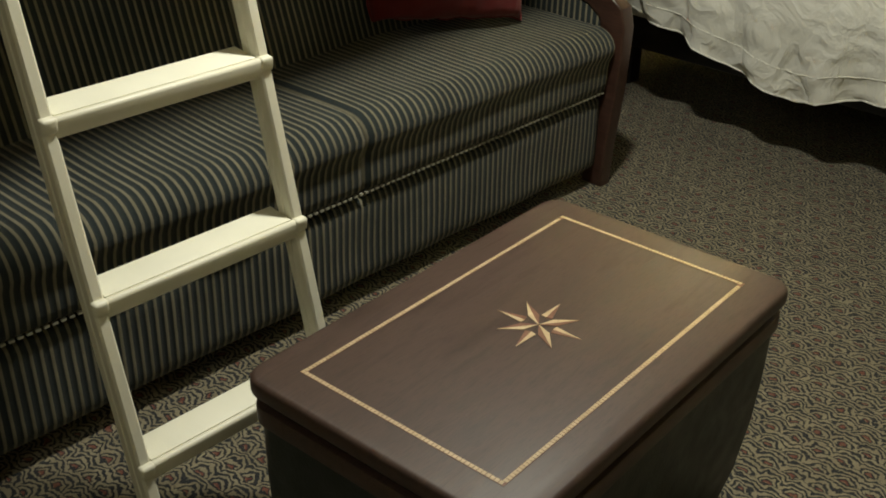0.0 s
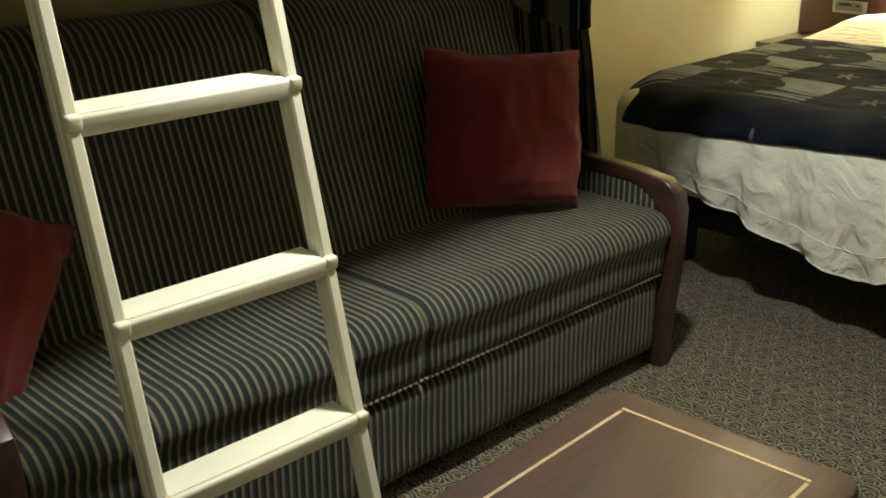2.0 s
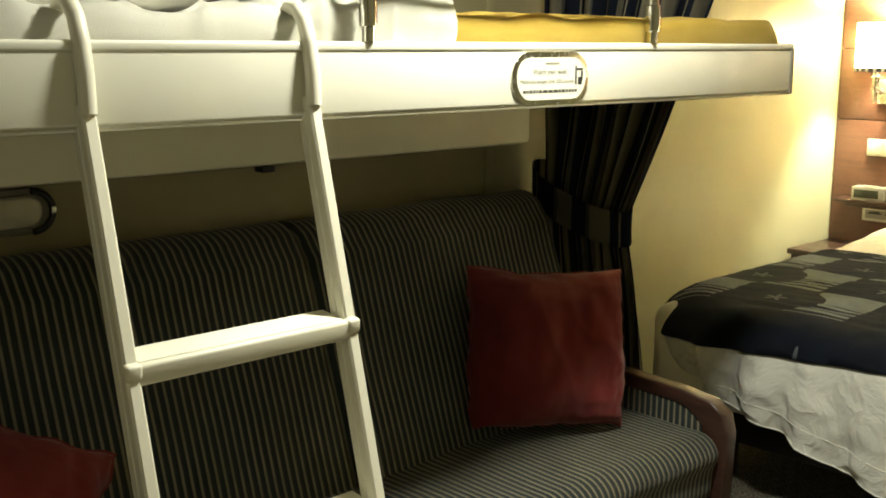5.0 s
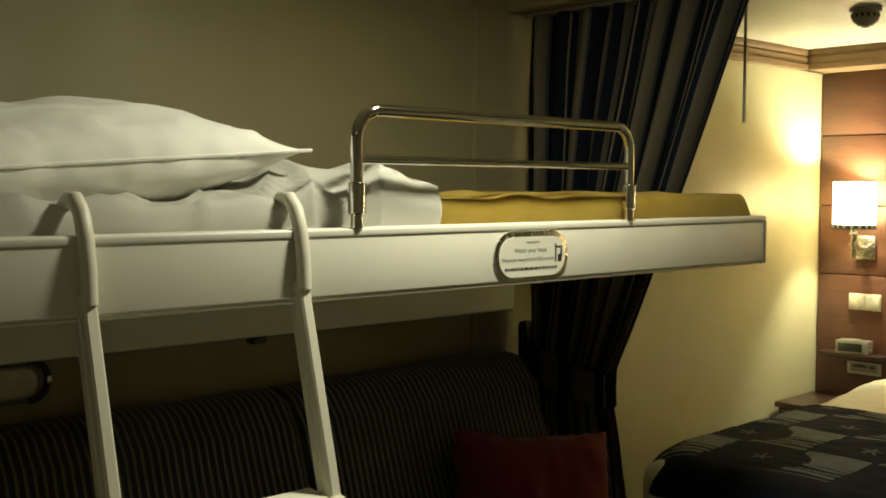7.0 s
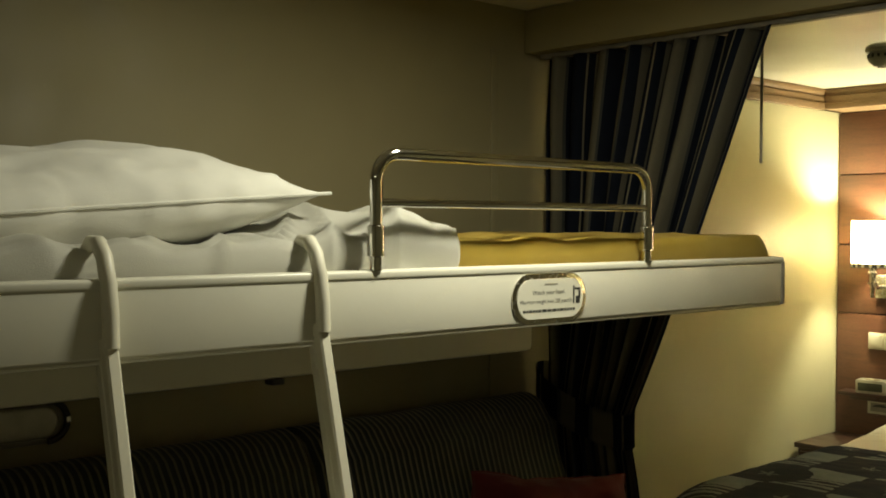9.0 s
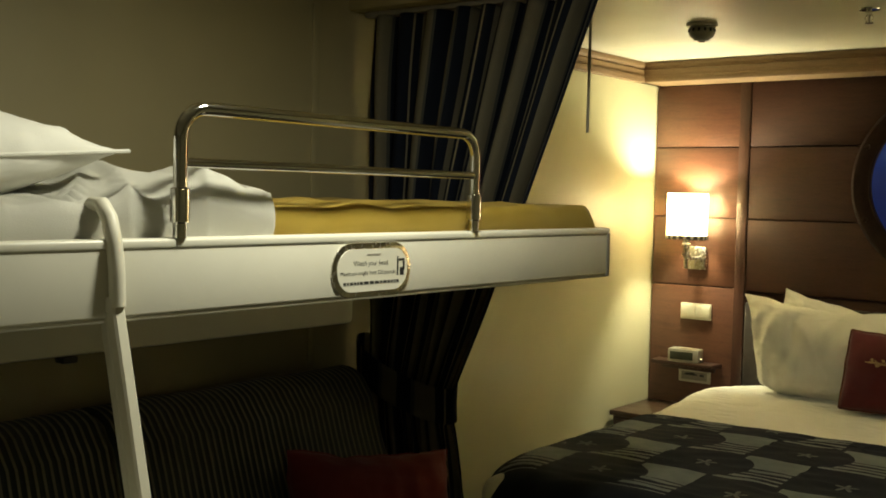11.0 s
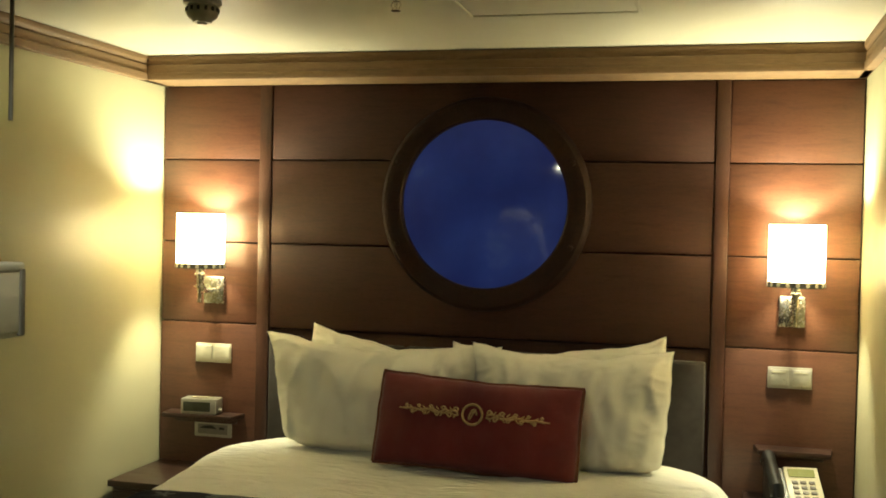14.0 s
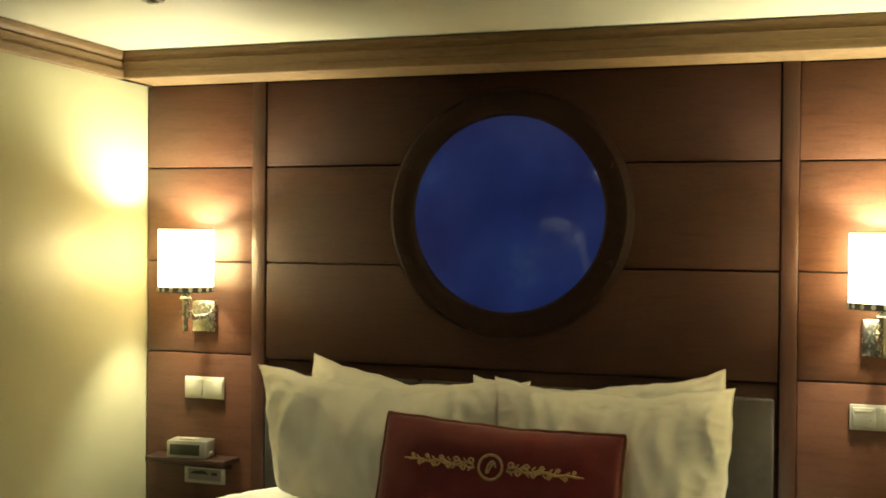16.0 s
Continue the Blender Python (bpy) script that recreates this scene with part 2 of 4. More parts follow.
def curtain_stripes(name, bands, across):
    k = Mat(name, 0.9, Specular_IOR_Level=0.2)
    uv = k.node("ShaderNodeSeparateXYZ", (k.coords("UV"),)).outputs[0 if across else 1]
    f = k.op("FRACT", k.op("MULTIPLY", uv, bands))
    n = k.node("ShaderNodeValToRGB", (f,))
    n.color_ramp.interpolation = "CONSTANT"
    navy, tan, grey, gold = (0.013, 0.018, 0.034, 1), (0.27, 0.245, 0.175, 1), (0.12, 0.125, 0.115, 1), (0.36, 0.32, 0.22, 1)
    stops = [(0.0, navy), (0.20, gold), (0.23, navy), (0.34, tan), (0.56, grey), (0.60, navy), (0.74, tan), (0.90, grey), (0.94, navy)]
    el = n.color_ramp.elements
    while len(el) < len(stops):
        el.new(0.5)
    for e, (p, c) in zip(el, stops):
        e.position, e.color = p, c
    weave = k.noise(420, 3)
    c = k.mix(k.op("MULTIPLY", weave, 0.4), n.outputs[0], (0.02, 0.022, 0.025))
    k.put("Base Color", c)
    return k.bump(weave, 0.25, 0.001).m


CREAM = plain("cream_wall_vinyl", (0.57, 0.54, 0.345), (0.63, 0.595, 0.385), 2.2, 0.36, 0.06, 260)
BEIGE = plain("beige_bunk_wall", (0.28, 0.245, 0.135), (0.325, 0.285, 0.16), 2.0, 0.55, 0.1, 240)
CEIL = plain("ceiling_panel_paint", (0.62, 0.585, 0.46), (0.68, 0.645, 0.52), 1.3, 0.40)
WHITE_METAL = plain("white_enamel", (0.74, 0.72, 0.60), (0.80, 0.78, 0.66), 5, 0.38, 0.05, 90)
LADDER_PAINT = plain("cream_ladder_enamel", (0.74, 0.71, 0.57), (0.80, 0.77, 0.63), 7, 0.42, 0.06, 120)
# ladder enamel made paler: light falling on the rung tops, put into the colour
RUNG_TOP = plain("toplit_rung_tread", (0.80, 0.78, 0.64), (0.86, 0.84, 0.70), 8, 0.5, 0.1, 260)
LINEN = plain("white_cotton", (0.80, 0.785, 0.70), (0.86, 0.845, 0.765), 5, 0.85, 0.2, 420, Sheen_Weight=0.15)
def creased_cotton():
    """White cotton with short cross creases pressed into it."""
    k = Mat("creased_cotton", 0.85, Sheen_Weight=0.15)
    k.put("Base Color", k.grade((0.80, 0.785, 0.70), (0.86, 0.845, 0.765), 5))
    crease = k.noise(3.2, 5, (1.2, 5.5, 1.2), distort=0.8)
    ridge = k.op("SUBTRACT", 1.0, k.op("MULTIPLY", k.op("ABSOLUTE", k.op("SUBTRACT", crease, 0.5)), 5.0))
    ridge = k.op("MAXIMUM", ridge, 0.0)
    return k.bump(k.op("ADD", ridge, k.op("MULTIPLY", k.noise(420, 4), 0.03)), 0.6, 0.013).m


DUVET_COTTON = creased_cotton()
YELLOW = plain("mustard_blanket", (0.50, 0.34, 0.035), (0.60, 0.43, 0.06), 6, 0.85, 0.3, 360, Sheen_Weight=0.2)
RED = plain("red_velour", (0.125, 0.009, 0.009), (0.19, 0.014, 0.012), 5, 0.9, 0.35, 380, Sheen_Weight=0.12)
MAROON = plain("maroon_velvet", (0.095, 0.0065, 0.010), (0.145, 0.010, 0.014), 6, 0.85, 0.35, 380, Sheen_Weight=0.12)
PIPING = plain("maroon_cord", (0.11, 0.022, 0.014), (0.20, 0.075, 0.035), 120, 0.8, 0.4, 300)
GOLD = plain("gold_thread", (0.34, 0.21, 0.09), (0.50, 0.34, 0.16), 90, 0.55, 0.4, 700)
CHROME = Mat("chrome", 0.07, 1.0)
CHROME.put("Base Color", CHROME.grade((0.66, 0.65, 0.62), (0.75, 0.74, 0.71), 12))
CHROME = CHROME.m
NICKEL = plain("brushed_nickel", (0.55, 0.53, 0.47), (0.66, 0.63, 0.57), 40, 0.24, metal=1.0)
PANEL_WOOD = wood("reddish_wall_veneer", (0.066, 0.0235, 0.0125), (0.104, 0.040, 0.021), (0.9, 6, 7), 0.40, 0.12)
STILE_WOOD = wood("dark_red_stile_veneer", (0.044, 0.015, 0.0085), (0.066, 0.0235, 0.013), (7, 6, 0.9), 0.45, 0.08)
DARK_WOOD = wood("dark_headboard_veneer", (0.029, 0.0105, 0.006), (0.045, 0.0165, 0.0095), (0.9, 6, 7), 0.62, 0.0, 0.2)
RING_WOOD = wood("dark_porthole_ring", (0.015, 0.006, 0.0042), (0.024, 0.0095, 0.0062), (3, 3, 3), 0.6, 0.0, 0.15)
CROWN_WOOD = wood("honey_crown_moulding", (0.175, 0.103, 0.048), (0.245, 0.150, 0.073), (0.5, 0.5, 9), 0.6, 0.0)
TABLE_WOOD = wood("dark_walnut_top", (0.042, 0.0225, 0.0165), (0.071, 0.039, 0.028), (7, 0.8, 5), 0.52, 0.06)
ARM_WOOD = wood("mahogany_arm", (0.034, 0.0155, 0.0105), (0.060, 0.027, 0.018), (1, 6, 6), 0.36, 0.25)
INLAY = plain("maple_inlay", (0.48, 0.35, 0.20), (0.62, 0.48, 0.30), 60, 0.4)
INLAY_DARK = plain("rosewood_inlay", (0.17, 0.075, 0.045), (0.24, 0.11, 0.07), 60, 0.4)
LEATHER = plain("black_green_leather", (0.008, 0.013, 0.011), (0.014, 0.020, 0.017), 8, 0.5, 0.35, 160)
BLACK = plain("black_plastic", (0.010, 0.010, 0.010), (0.018, 0.018, 0.017), 20, 0.35, 0.05, 200)
GREY = plain("grey_plastic", (0.17, 0.16, 0.13), (0.22, 0.20, 0.17), 20, 0.4, 0.05, 200)
SILVER = plain("silver_plastic", (0.40, 0.38, 0.32), (0.48, 0.455, 0.39), 30, 0.35, metal=0.4)
DETECTOR = plain("grey_detector_plastic", (0.30, 0.29, 0.23), (0.36, 0.35, 0.28), 20, 0.4)
IVORY = plain("ivory_switch_plastic", (0.60, 0.56, 0.42), (0.67, 0.63, 0.49), 20, 0.35)
PAD = plain("taupe_headboard_pad", (0.030, 0.023, 0.019), (0.044, 0.034, 0.028), 10, 0.8, 0.3, 350)
SCREEN = plain("unlit_display", (0.05, 0.055, 0.04), (0.07, 0.075, 0.05), 20, 0.15)
PHONE_SCREEN = plain("phone_display", (0.30, 0.32, 0.12), (0.36, 0.38, 0.16), 20, 0.2)
INK = plain("black_ink", (0.02, 0.02, 0.018), (0.03, 0.03, 0.026), 30, 0.6)
SOFA = striped_plush("striped_sofa_plush")
ARM_PLUSH = striped_plush("striped_arm_plush", 0)
CARPET = carpet_pattern()
RUNNER = bed_runner_pattern()
CURTAIN = curtain_stripes("curtain_stripe", 6.0, True)
TIEBAND = curtain_stripes("tieback_stripe", 3.2, True)


def shade_material():
    k = Mat("lit_fabric_shade", 0.8)
    k.put("Base Color", (0.85, 0.80, 0.66))
    k.put("Emission Color", (1.0, 0.83, 0.52))
    weave = k.noise(500, 3)
    k.put("Emission Strength", k.node("ShaderNodeMapRange", (weave, 0.3, 0.7, 6.5, 7.6)).outputs[0])
    out = k.t.nodes["Material Output"]
    trans = k.node("ShaderNodeBsdfTranslucent", {0: (0.9, 0.82, 0.62)})
    mixer = k.node("ShaderNodeMixShader", {0: 0.45, 1: k.b.outputs[0], 2: trans.outputs[0]})
    k.t.links.new(mixer.outputs[0], out.inputs[0])
    return k.m


SHADE = shade_material()


def porthole_glass():
    """A glossy display of deep blue sea and sky."""
    k = Mat("blue_porthole_display", 0.06, Coat_Weight=0.5, Coat_Roughness=0.03)
    n = k.noise(3.0, 4, (1, 1, 2.6))
    c = k.ramp(n, (0.3, (0.008, 0.014, 0.10)), (0.62, (0.018, 0.035, 0.17)), (0.85, (0.06, 0.10, 0.24)))
    k.put("Base Color", c)
    k.put("Emission Color", c)
    k.put("Emission Strength", 0.5)
    return k.m


BLUE = porthole_glass()

# ---------------------------------------------------------------- structure
XR, YS, ZC = 2.71, -6.6, 2.13


def structure(name, bm, mat, label, category):
    return solid(name, bm, mat, label, category, "structure")


structure("floor", box(-0.2, 3.9, YS - 0.1, 0.15, -0.1, 0.0), CARPET, "patterned navy and tan fitted carpet with rust dots", "carpet floor")
structure("ceiling", box(-0.2, 3.9, YS - 0.1, 0.15, ZC, ZC + 0.1), CEIL, "pale cream painted metal cabin ceiling", "ceiling")
structure("wall_north", box(-0.2, 2.9, 0.03, 0.15, 0, ZC), DARK_WOOD, "dark wall behind the veneer panelling", "wall")
structure("wall_west", box(-0.12, 0.0, -2.442, 0.03, 0, ZC), CREAM, "cream vinyl cabin wall beside the bed", "wall")
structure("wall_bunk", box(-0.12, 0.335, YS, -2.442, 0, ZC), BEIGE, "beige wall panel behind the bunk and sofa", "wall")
structure("wall_east", box(XR, XR + 0.12, -2.3, 0.03, 0, ZC), CREAM, "cream vinyl cabin wall beside the bed", "wall")
structure("wall_east_return", box(XR + 0.12, 3.9, -2.3, -2.18, 0, ZC), CREAM, "cream vinyl wall return", "wall")
structure("wall_east_sitting", box(3.8, 3.9, YS, -2.3, 0, ZC), CREAM, "cream vinyl wall of the sitting area", "wall")
structure("wall_south", box(-0.2, 3.9, YS - 0.1, YS, 0, ZC), CREAM, "cream vinyl wall at the cabin end", "wall")
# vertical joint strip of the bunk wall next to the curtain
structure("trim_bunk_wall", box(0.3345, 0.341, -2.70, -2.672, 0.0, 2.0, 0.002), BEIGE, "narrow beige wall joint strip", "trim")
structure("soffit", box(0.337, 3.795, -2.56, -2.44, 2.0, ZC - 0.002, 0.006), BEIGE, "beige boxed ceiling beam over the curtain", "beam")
structure("curtain_track", box(0.36, 2.6, -2.515, -2.485, 1.985, 2.0, 0.003), GREY, "thin grey ceiling curtain track", "curtain track")

CROWN = [(0.0, 2.034), (0.030, 2.034), (0.032, 2.037), (0.032, 2.060), (0.026, 2.063), (0.027, 2.067), (0.027, 2.092), (0.021, 2.095), (0.023, 2.099), (0.030, 2.106), (0.034, 2.116), (0.034, ZC - 0.002), (0.0, ZC - 0.002)]
NORTH_CROWN = 0.158                # the boxed cornice over the bed stands this far before the panels
CROWN_LABEL = "honey coloured stepped wooden crown moulding"
structure("crown_moulding_west", extrude([(0.002 + p, z) for p, z in CROWN], "y", -2.435, 0.0), CROWN_WOOD, CROWN_LABEL, "crown moulding")
structure("crown_moulding_east", extrude([(XR - 0.002 - p, z) for p, z in CROWN], "y", -2.29, 0.0), CROWN_WOOD, CROWN_LABEL, "crown moulding")
structure("crown_moulding_north", extrude([(-0.004 - p - (NORTH_CROWN if p else 0.0), z) for p, z in CROWN], "x", 0.004, XR - 0.004), CROWN_WOOD, CROWN_LABEL, "crown moulding")

# veneer wall behind the bed
head = thing("headboard_wall", "reddish wood veneer panelling with thin shadow joints behind the bed", "wall panelling", kind="structure")
G = 0.003
for x0, x1 in ((0.006, 0.433), (2.257, XR - 0.006)):
    for z0, z1 in ((0.0, 1.075), (1.075, 1.402), (1.402, 1.736), (1.736, 2.033)):
        part("panel", box(x0, x1, 0.0, 0.029, z0 + G * (z0 > 0), z1 - G, 0.002), PANEL_WOOD, head)
for x0, x1 in ((0.435, 0.487), (2.205, 2.255)):
    part("stile", box(x0, x1, -0.016, 0.029, 0.0, 2.033, 0.004), STILE_WOOD, head, "dark vertical wooden stile")
HB = -0.012
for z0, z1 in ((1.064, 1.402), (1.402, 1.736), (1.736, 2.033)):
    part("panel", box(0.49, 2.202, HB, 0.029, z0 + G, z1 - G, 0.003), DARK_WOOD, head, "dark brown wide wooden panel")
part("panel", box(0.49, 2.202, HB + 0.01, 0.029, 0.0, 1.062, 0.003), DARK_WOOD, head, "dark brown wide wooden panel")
for i in range(3):
    part("headboard_pad", box(0.50 + i * 0.566, 0.50 + i * 0.566 + 0.56, HB - 0.03, HB + 0.009, 0.60, 1.02, 0.012, 3), PAD, head, "taupe upholstered headboard pad")

# porthole display
PX, PZ = 1.361, 1.573
port = thing("porthole", "round deep blue porthole display in a dark wooden ring", "porthole", (PX, HB, PZ), (90, 0, 0))
part("ring", lathe([(0.318, 0.0), (0.318, 0.028), (0.326, 0.036), (0.345, 0.034), (0.352, 0.038), (0.388, 0.034), (0.402, 0.018), (0.408, 0.0)], 72), RING_WOOD, port, "dark wooden porthole ring")
part("glass", lathe([(0.0, 0.018), (0.12, 0.0172), (0.24, 0.0145), (0.318, 0.010), (0.318, 0.002), (0.0, 0.002)], 72), BLUE, port, "glossy deep blue display glass")
for a in (25, 155, 205, 335):
    part("bolt", lathe([(0.011, 0.036), (0.011, 0.043), (0.007, 0.047), (0.0, 0.048)], 14, pose(0.368 * cos(radians(a)), 0.368 * sin(radians(a)), 0)), RING_WOOD, port)

# ---------------------------------------------------------------- bed zone: wall lamps, switches, shelves


def sconce(x, y, z):
    t = thing("wall_lamp", "lit cream drum shade wall lamp on a nickel arm", "wall lamp", (x, y, z), group="lamps beside the bed")
    side = 1 if x < 1 else -1
    part("shade", thicken(sheet(lambda u, v: (0.0935 * cos(2 * pi * u), 0.0935 * sin(2 * pi * u), -0.09 + 0.198 * v), 48, 4, True), 0.0015), SHADE, t, "glowing cream fabric drum shade")
    part("shade_rim", thicken(sheet(lambda u, v: (0.094 * cos(2 * pi * u), 0.094 * sin(2 * pi * u), 0.106 + 0.004 * v), 48, 1, True), 0.002), INK, t, "thin dark rim")
    band = part("trim_band", thicken(sheet(lambda u, v: (0.095 * cos(2 * pi * u), 0.095 * sin(2 * pi * u), -0.108 + 0.019 * v), 48, 1, True), 0.002), INK, t, "black trim band with white dots")
    for i in range(18):
        a = 2 * pi * (i + 0.5) / 18
        part("dot", lathe([(0.0075, 0.0), (0.0065, 0.0015), (0.0, 0.002)], 10, Matrix.Translation((0.0957 * cos(a), 0.0957 * sin(a), -0.0985)) @ Matrix.Rotation(a, 4, "Z") @ Matrix.Rotation(pi / 2, 4, "Y")), LINEN, band)
    part("stem", lathe([(0.009, -0.245), (0.009, -0.2), (0.0125, -0.198), (0.0125, -0.185), (0.022, -0.183), (0.022, -0.176), (0.0135, -0.174), (0.0135, -0.138), (0.022, -0.136), (0.022, -0.129), (0.016, -0.127), (0.016, -0.085), (0.006, -0.083), (0.006, 0.0)], 20), NICKEL, t)
    bx = side * 0.004
    part("back_plate", box(bx - 0.045, bx + 0.045, -y - 0.020, -y - 0.001, -0.255, -0.145, 0.004), NICKEL, t, "square nickel wall plate")
    part("arm", tube([(bx, -y - 0.02, -0.2), (bx, 0.04, -0.2), (bx, 0.02, -0.185), (0.0, 0.0, -0.165)], 0.009), NICKEL, t)
    part("spider", box(-0.0925, 0.0925, -0.002, 0.002, 0.0, 0.004, bm=box(-0.002, 0.002, -0.0925, 0.0925, 0.0, 0.004)), NICKEL, t)
    return t


for s in SCONCES:
    sconce(*s)


def switch(x0, x1, z0, z1, slats=False):
    t = thing("double_light_switch", "ivory double rocker switch plate on veneer", "light switch", ((x0 + x1) / 2, 0, (z0 + z1) / 2))
    w, h = x1 - x0, z1 - z0
    m = IVORY if not slats else SILVER
    part("plate", box(-w / 2, w / 2, -0.009, -0.001, -h / 2, h / 2, 0.003), m, t)
    for s in (-1, 1):
        k = part("rocker", box(s * w / 4 - w / 4 + 0.008, s * w / 4 + w / 4 - 0.008 + 0.004, -0.015, -0.0085, -h / 2 + 0.008, h / 2 - 0.008, 0.003), m, t)
        if slats:
            part("bar", box(s * w / 4 - w / 4 + 0.014, s * w / 4 + w / 4 - 0.014, -0.0165, -0.0145, h / 2 - 0.02, h / 2 - 0.015), IVORY, k, "pale indicator line")
    return t


switch(0.167, 0.324, 0.912, 0.99)
tagged(switch(2.405, 2.556, 0.938, 1.014, True), "silver double rocker switch plate on veneer")


def shelf(x0, x1, z):
    t = thing("wall_shelf", "small dark mahogany wall shelf with slanted edge", "shelf", ((x0 + x1) / 2, 0, z), group="shelves beside the bed")
    w = x1 - x0
    part("board", extrude([(-w / 2, -0.001), (w / 2, -0.001), (w / 2 - 0.012, -0.10), (-w / 2 + 0.012, -0.10)], "z", -0.018, 0.0, 0.003), ARM_WOOD, t)
    part("cleat", box(-w / 2 + 0.03, w / 2 - 0.03, -0.02, -0.001, -0.045, -0.0185, 0.003), ARM_WOOD, t)
    return t


shelf(0.055, 0.385, 0.712)
shelf(2.365, 2.63, 0.732)

clock = thing("clock_radio", "small silver clock radio with dark display on shelf", "clock", (0.222, -0.055, 0.712), (0, 0, 6))
part("case", box(-0.075, 0.075, -0.038, 0.04, 0.0, 0.062, 0.005), SILVER, clock)
part("display", box(-0.062, 0.05, -0.0415, -0.0385, 0.012, 0.05, 0.001), SCREEN, clock, "dark unlit display")
part("snooze_bar", box(-0.035, 0.035, -0.02, 0.01, 0.0625, 0.067, 0.002), IVORY, clock)
part("knob", lathe([(0.009, 0), (0.009, 0.008), (0.0, 0.009)], 14, Matrix.Translation((0.078, -0.01, 0.016)) @ Matrix.Rotation(pi / 2, 4, "Y")), SILVER, clock)

sock = thing("wall_socket", "silver socket plate with dark recess under the shelf", "socket", (0.250, 0, 0.640))
part("plate", box(-0.082, 0.082, -0.010, -0.001, -0.032, 0.032, 0.003), SILVER, sock)
part("recess", box(-0.066, 0.066, -0.0115, -0.0095, -0.020, 0.020, 0.001), GREY, sock, "grey recessed outlet field")
part("slot", extrude([(-0.060, 0.002), (0.020, 0.002), (-0.004, 0.016), (-0.040, 0.012)], "y", -0.0130, -0.0116), BLACK, sock, "dark slot")
part("slot", box(0.030, 0.052, -0.0130, -0.0116, 0.000, 0.010), BLACK, sock, "dark slot")


def nightstand(x0, x1, z, group="nightstands"):
    t = thing("nightstand", "mahogany nightstand with one drawer beside the bed", "nightstand", ((x0 + x1) / 2, -0.2, 0), group=group)
    w = x1 - x0
    part("top", box(-w / 2, w / 2, -0.20, 0.198, z - 0.025, z, 0.004), ARM_WOOD, t)
    part("body", box(-w / 2 + 0.01, w / 2 - 0.01, -0.18, 0.197, 0.05, z - 0.0255, 0.003), ARM_WOOD, t)
    d = part("drawer", box(-w / 2 + 0.02, w / 2 - 0.02, -0.196, -0.1805, z - 0.20, z - 0.04, 0.003), ARM_WOOD, t)
    part("knob", lathe([(0.008, 0), (0.008, 0.012), (0.014, 0.018), (0.0, 0.024)], 16, Matrix.Translation((0, -0.196, z - 0.12)) @ Matrix.Rotation(pi / 2, 4, "X")), NICKEL, d)
    part("plinth", box(-w / 2 + 0.03, w / 2 - 0.03, -0.15, 0.197, 0.0, 0.0495), ARM_WOOD, t)
    return t


nightstand(0.012, 0.44, 0.50)
nightstand(2.33, 2.70, 0.56)

phone = thing("telephone", "black and ivory desk telephone with green display", "telephone", (2.49, -0.19, 0.56), (0, 0, 8))
part("base", extrude([(-0.09, 0.0), (0.08, 0.0), (0.08, 0.115), (0.06, 0.12), (-0.09, 0.03)], "x", -0.085, 0.095, 0.006), BLACK, phone)
face = Matrix.Translation((0.03, -0.015, 0.079)) @ Matrix.Rotation(radians(31), 4, "X")
plate = part("face_plate", box(-0.055, 0.06, -0.085, 0.085, -0.004, 0.006, 0.003, m=face), IVORY, phone, "ivory keypad plate")
part("display", box(-0.042, 0.046, 0.035, 0.072, 0.0062, 0.008, m=face), PHONE_SCREEN, plate, "green phone display")
for i in range(3):
    for j in range(4):
        part("key", box(-0.036 + i * 0.028, -0.016 + i * 0.028, -0.072 + j * 0.024, -0.057 + j * 0.024, 0.0062, 0.010, 0.002, 1, m=face), GREY, plate)
part("handset", tube([(-0.07, -0.10, 0.055), (-0.07, -0.09, 0.085), (-0.07, -0.03, 0.105), (-0.07, 0.03, 0.13), (-0.07, 0.075, 0.155), (-0.07, 0.088, 0.13)], 0.024, 12), BLACK, phone, "black curved handset")

# ---------------------------------------------------------------- bed
BX0, BX1, BY0, BY1, BZ = 0.435, 2.29, -2.16, -0.045, 0.64
CXB, CYB = (BX0 + BX1) / 2, (BY0 + BY1) / 2


def outline(a, grow=0.0, r=0.34):
    """Rounded rectangle of the bed's edge, with a from 0 to 1."""
    w, h = (BX1 - BX0) / 2 + grow, (BY1 - BY0) / 2 + grow
    sides = (2 * (h - r), pi * r / 2, 2 * (w - r), pi * r / 2) * 2
    s = a * sum(sides)
    corners = ((1, 1), (-1, 1), (-1, -1), (1, -1))
    starts = ((w, -(h - r)), (w - r, h), (-w, h - r), (-(w - r), -h))
    ways = ((0, 1), (-1, 0), (0, -1), (1, 0))
    # runs: straight, corner, straight, corner and so on, counter-clockwise from the east side
    for k in range(4):
        straight = 2 * (h - r) if k % 2 == 0 else 2 * (w - r)
        if s <= straight:
            return starts[k][0] + ways[k][0] * s, starts[k][1] + ways[k][1] * s
        s -= straight
        if s <= pi * r / 2:
            g = pi / 2 * k + s / r
            cx, cy = corners[k][0] * (w - r), corners[k][1] * (h - r)
            return cx + r * cos(g), cy + r * sin(g)
        s -= pi * r / 2
    return starts[0]


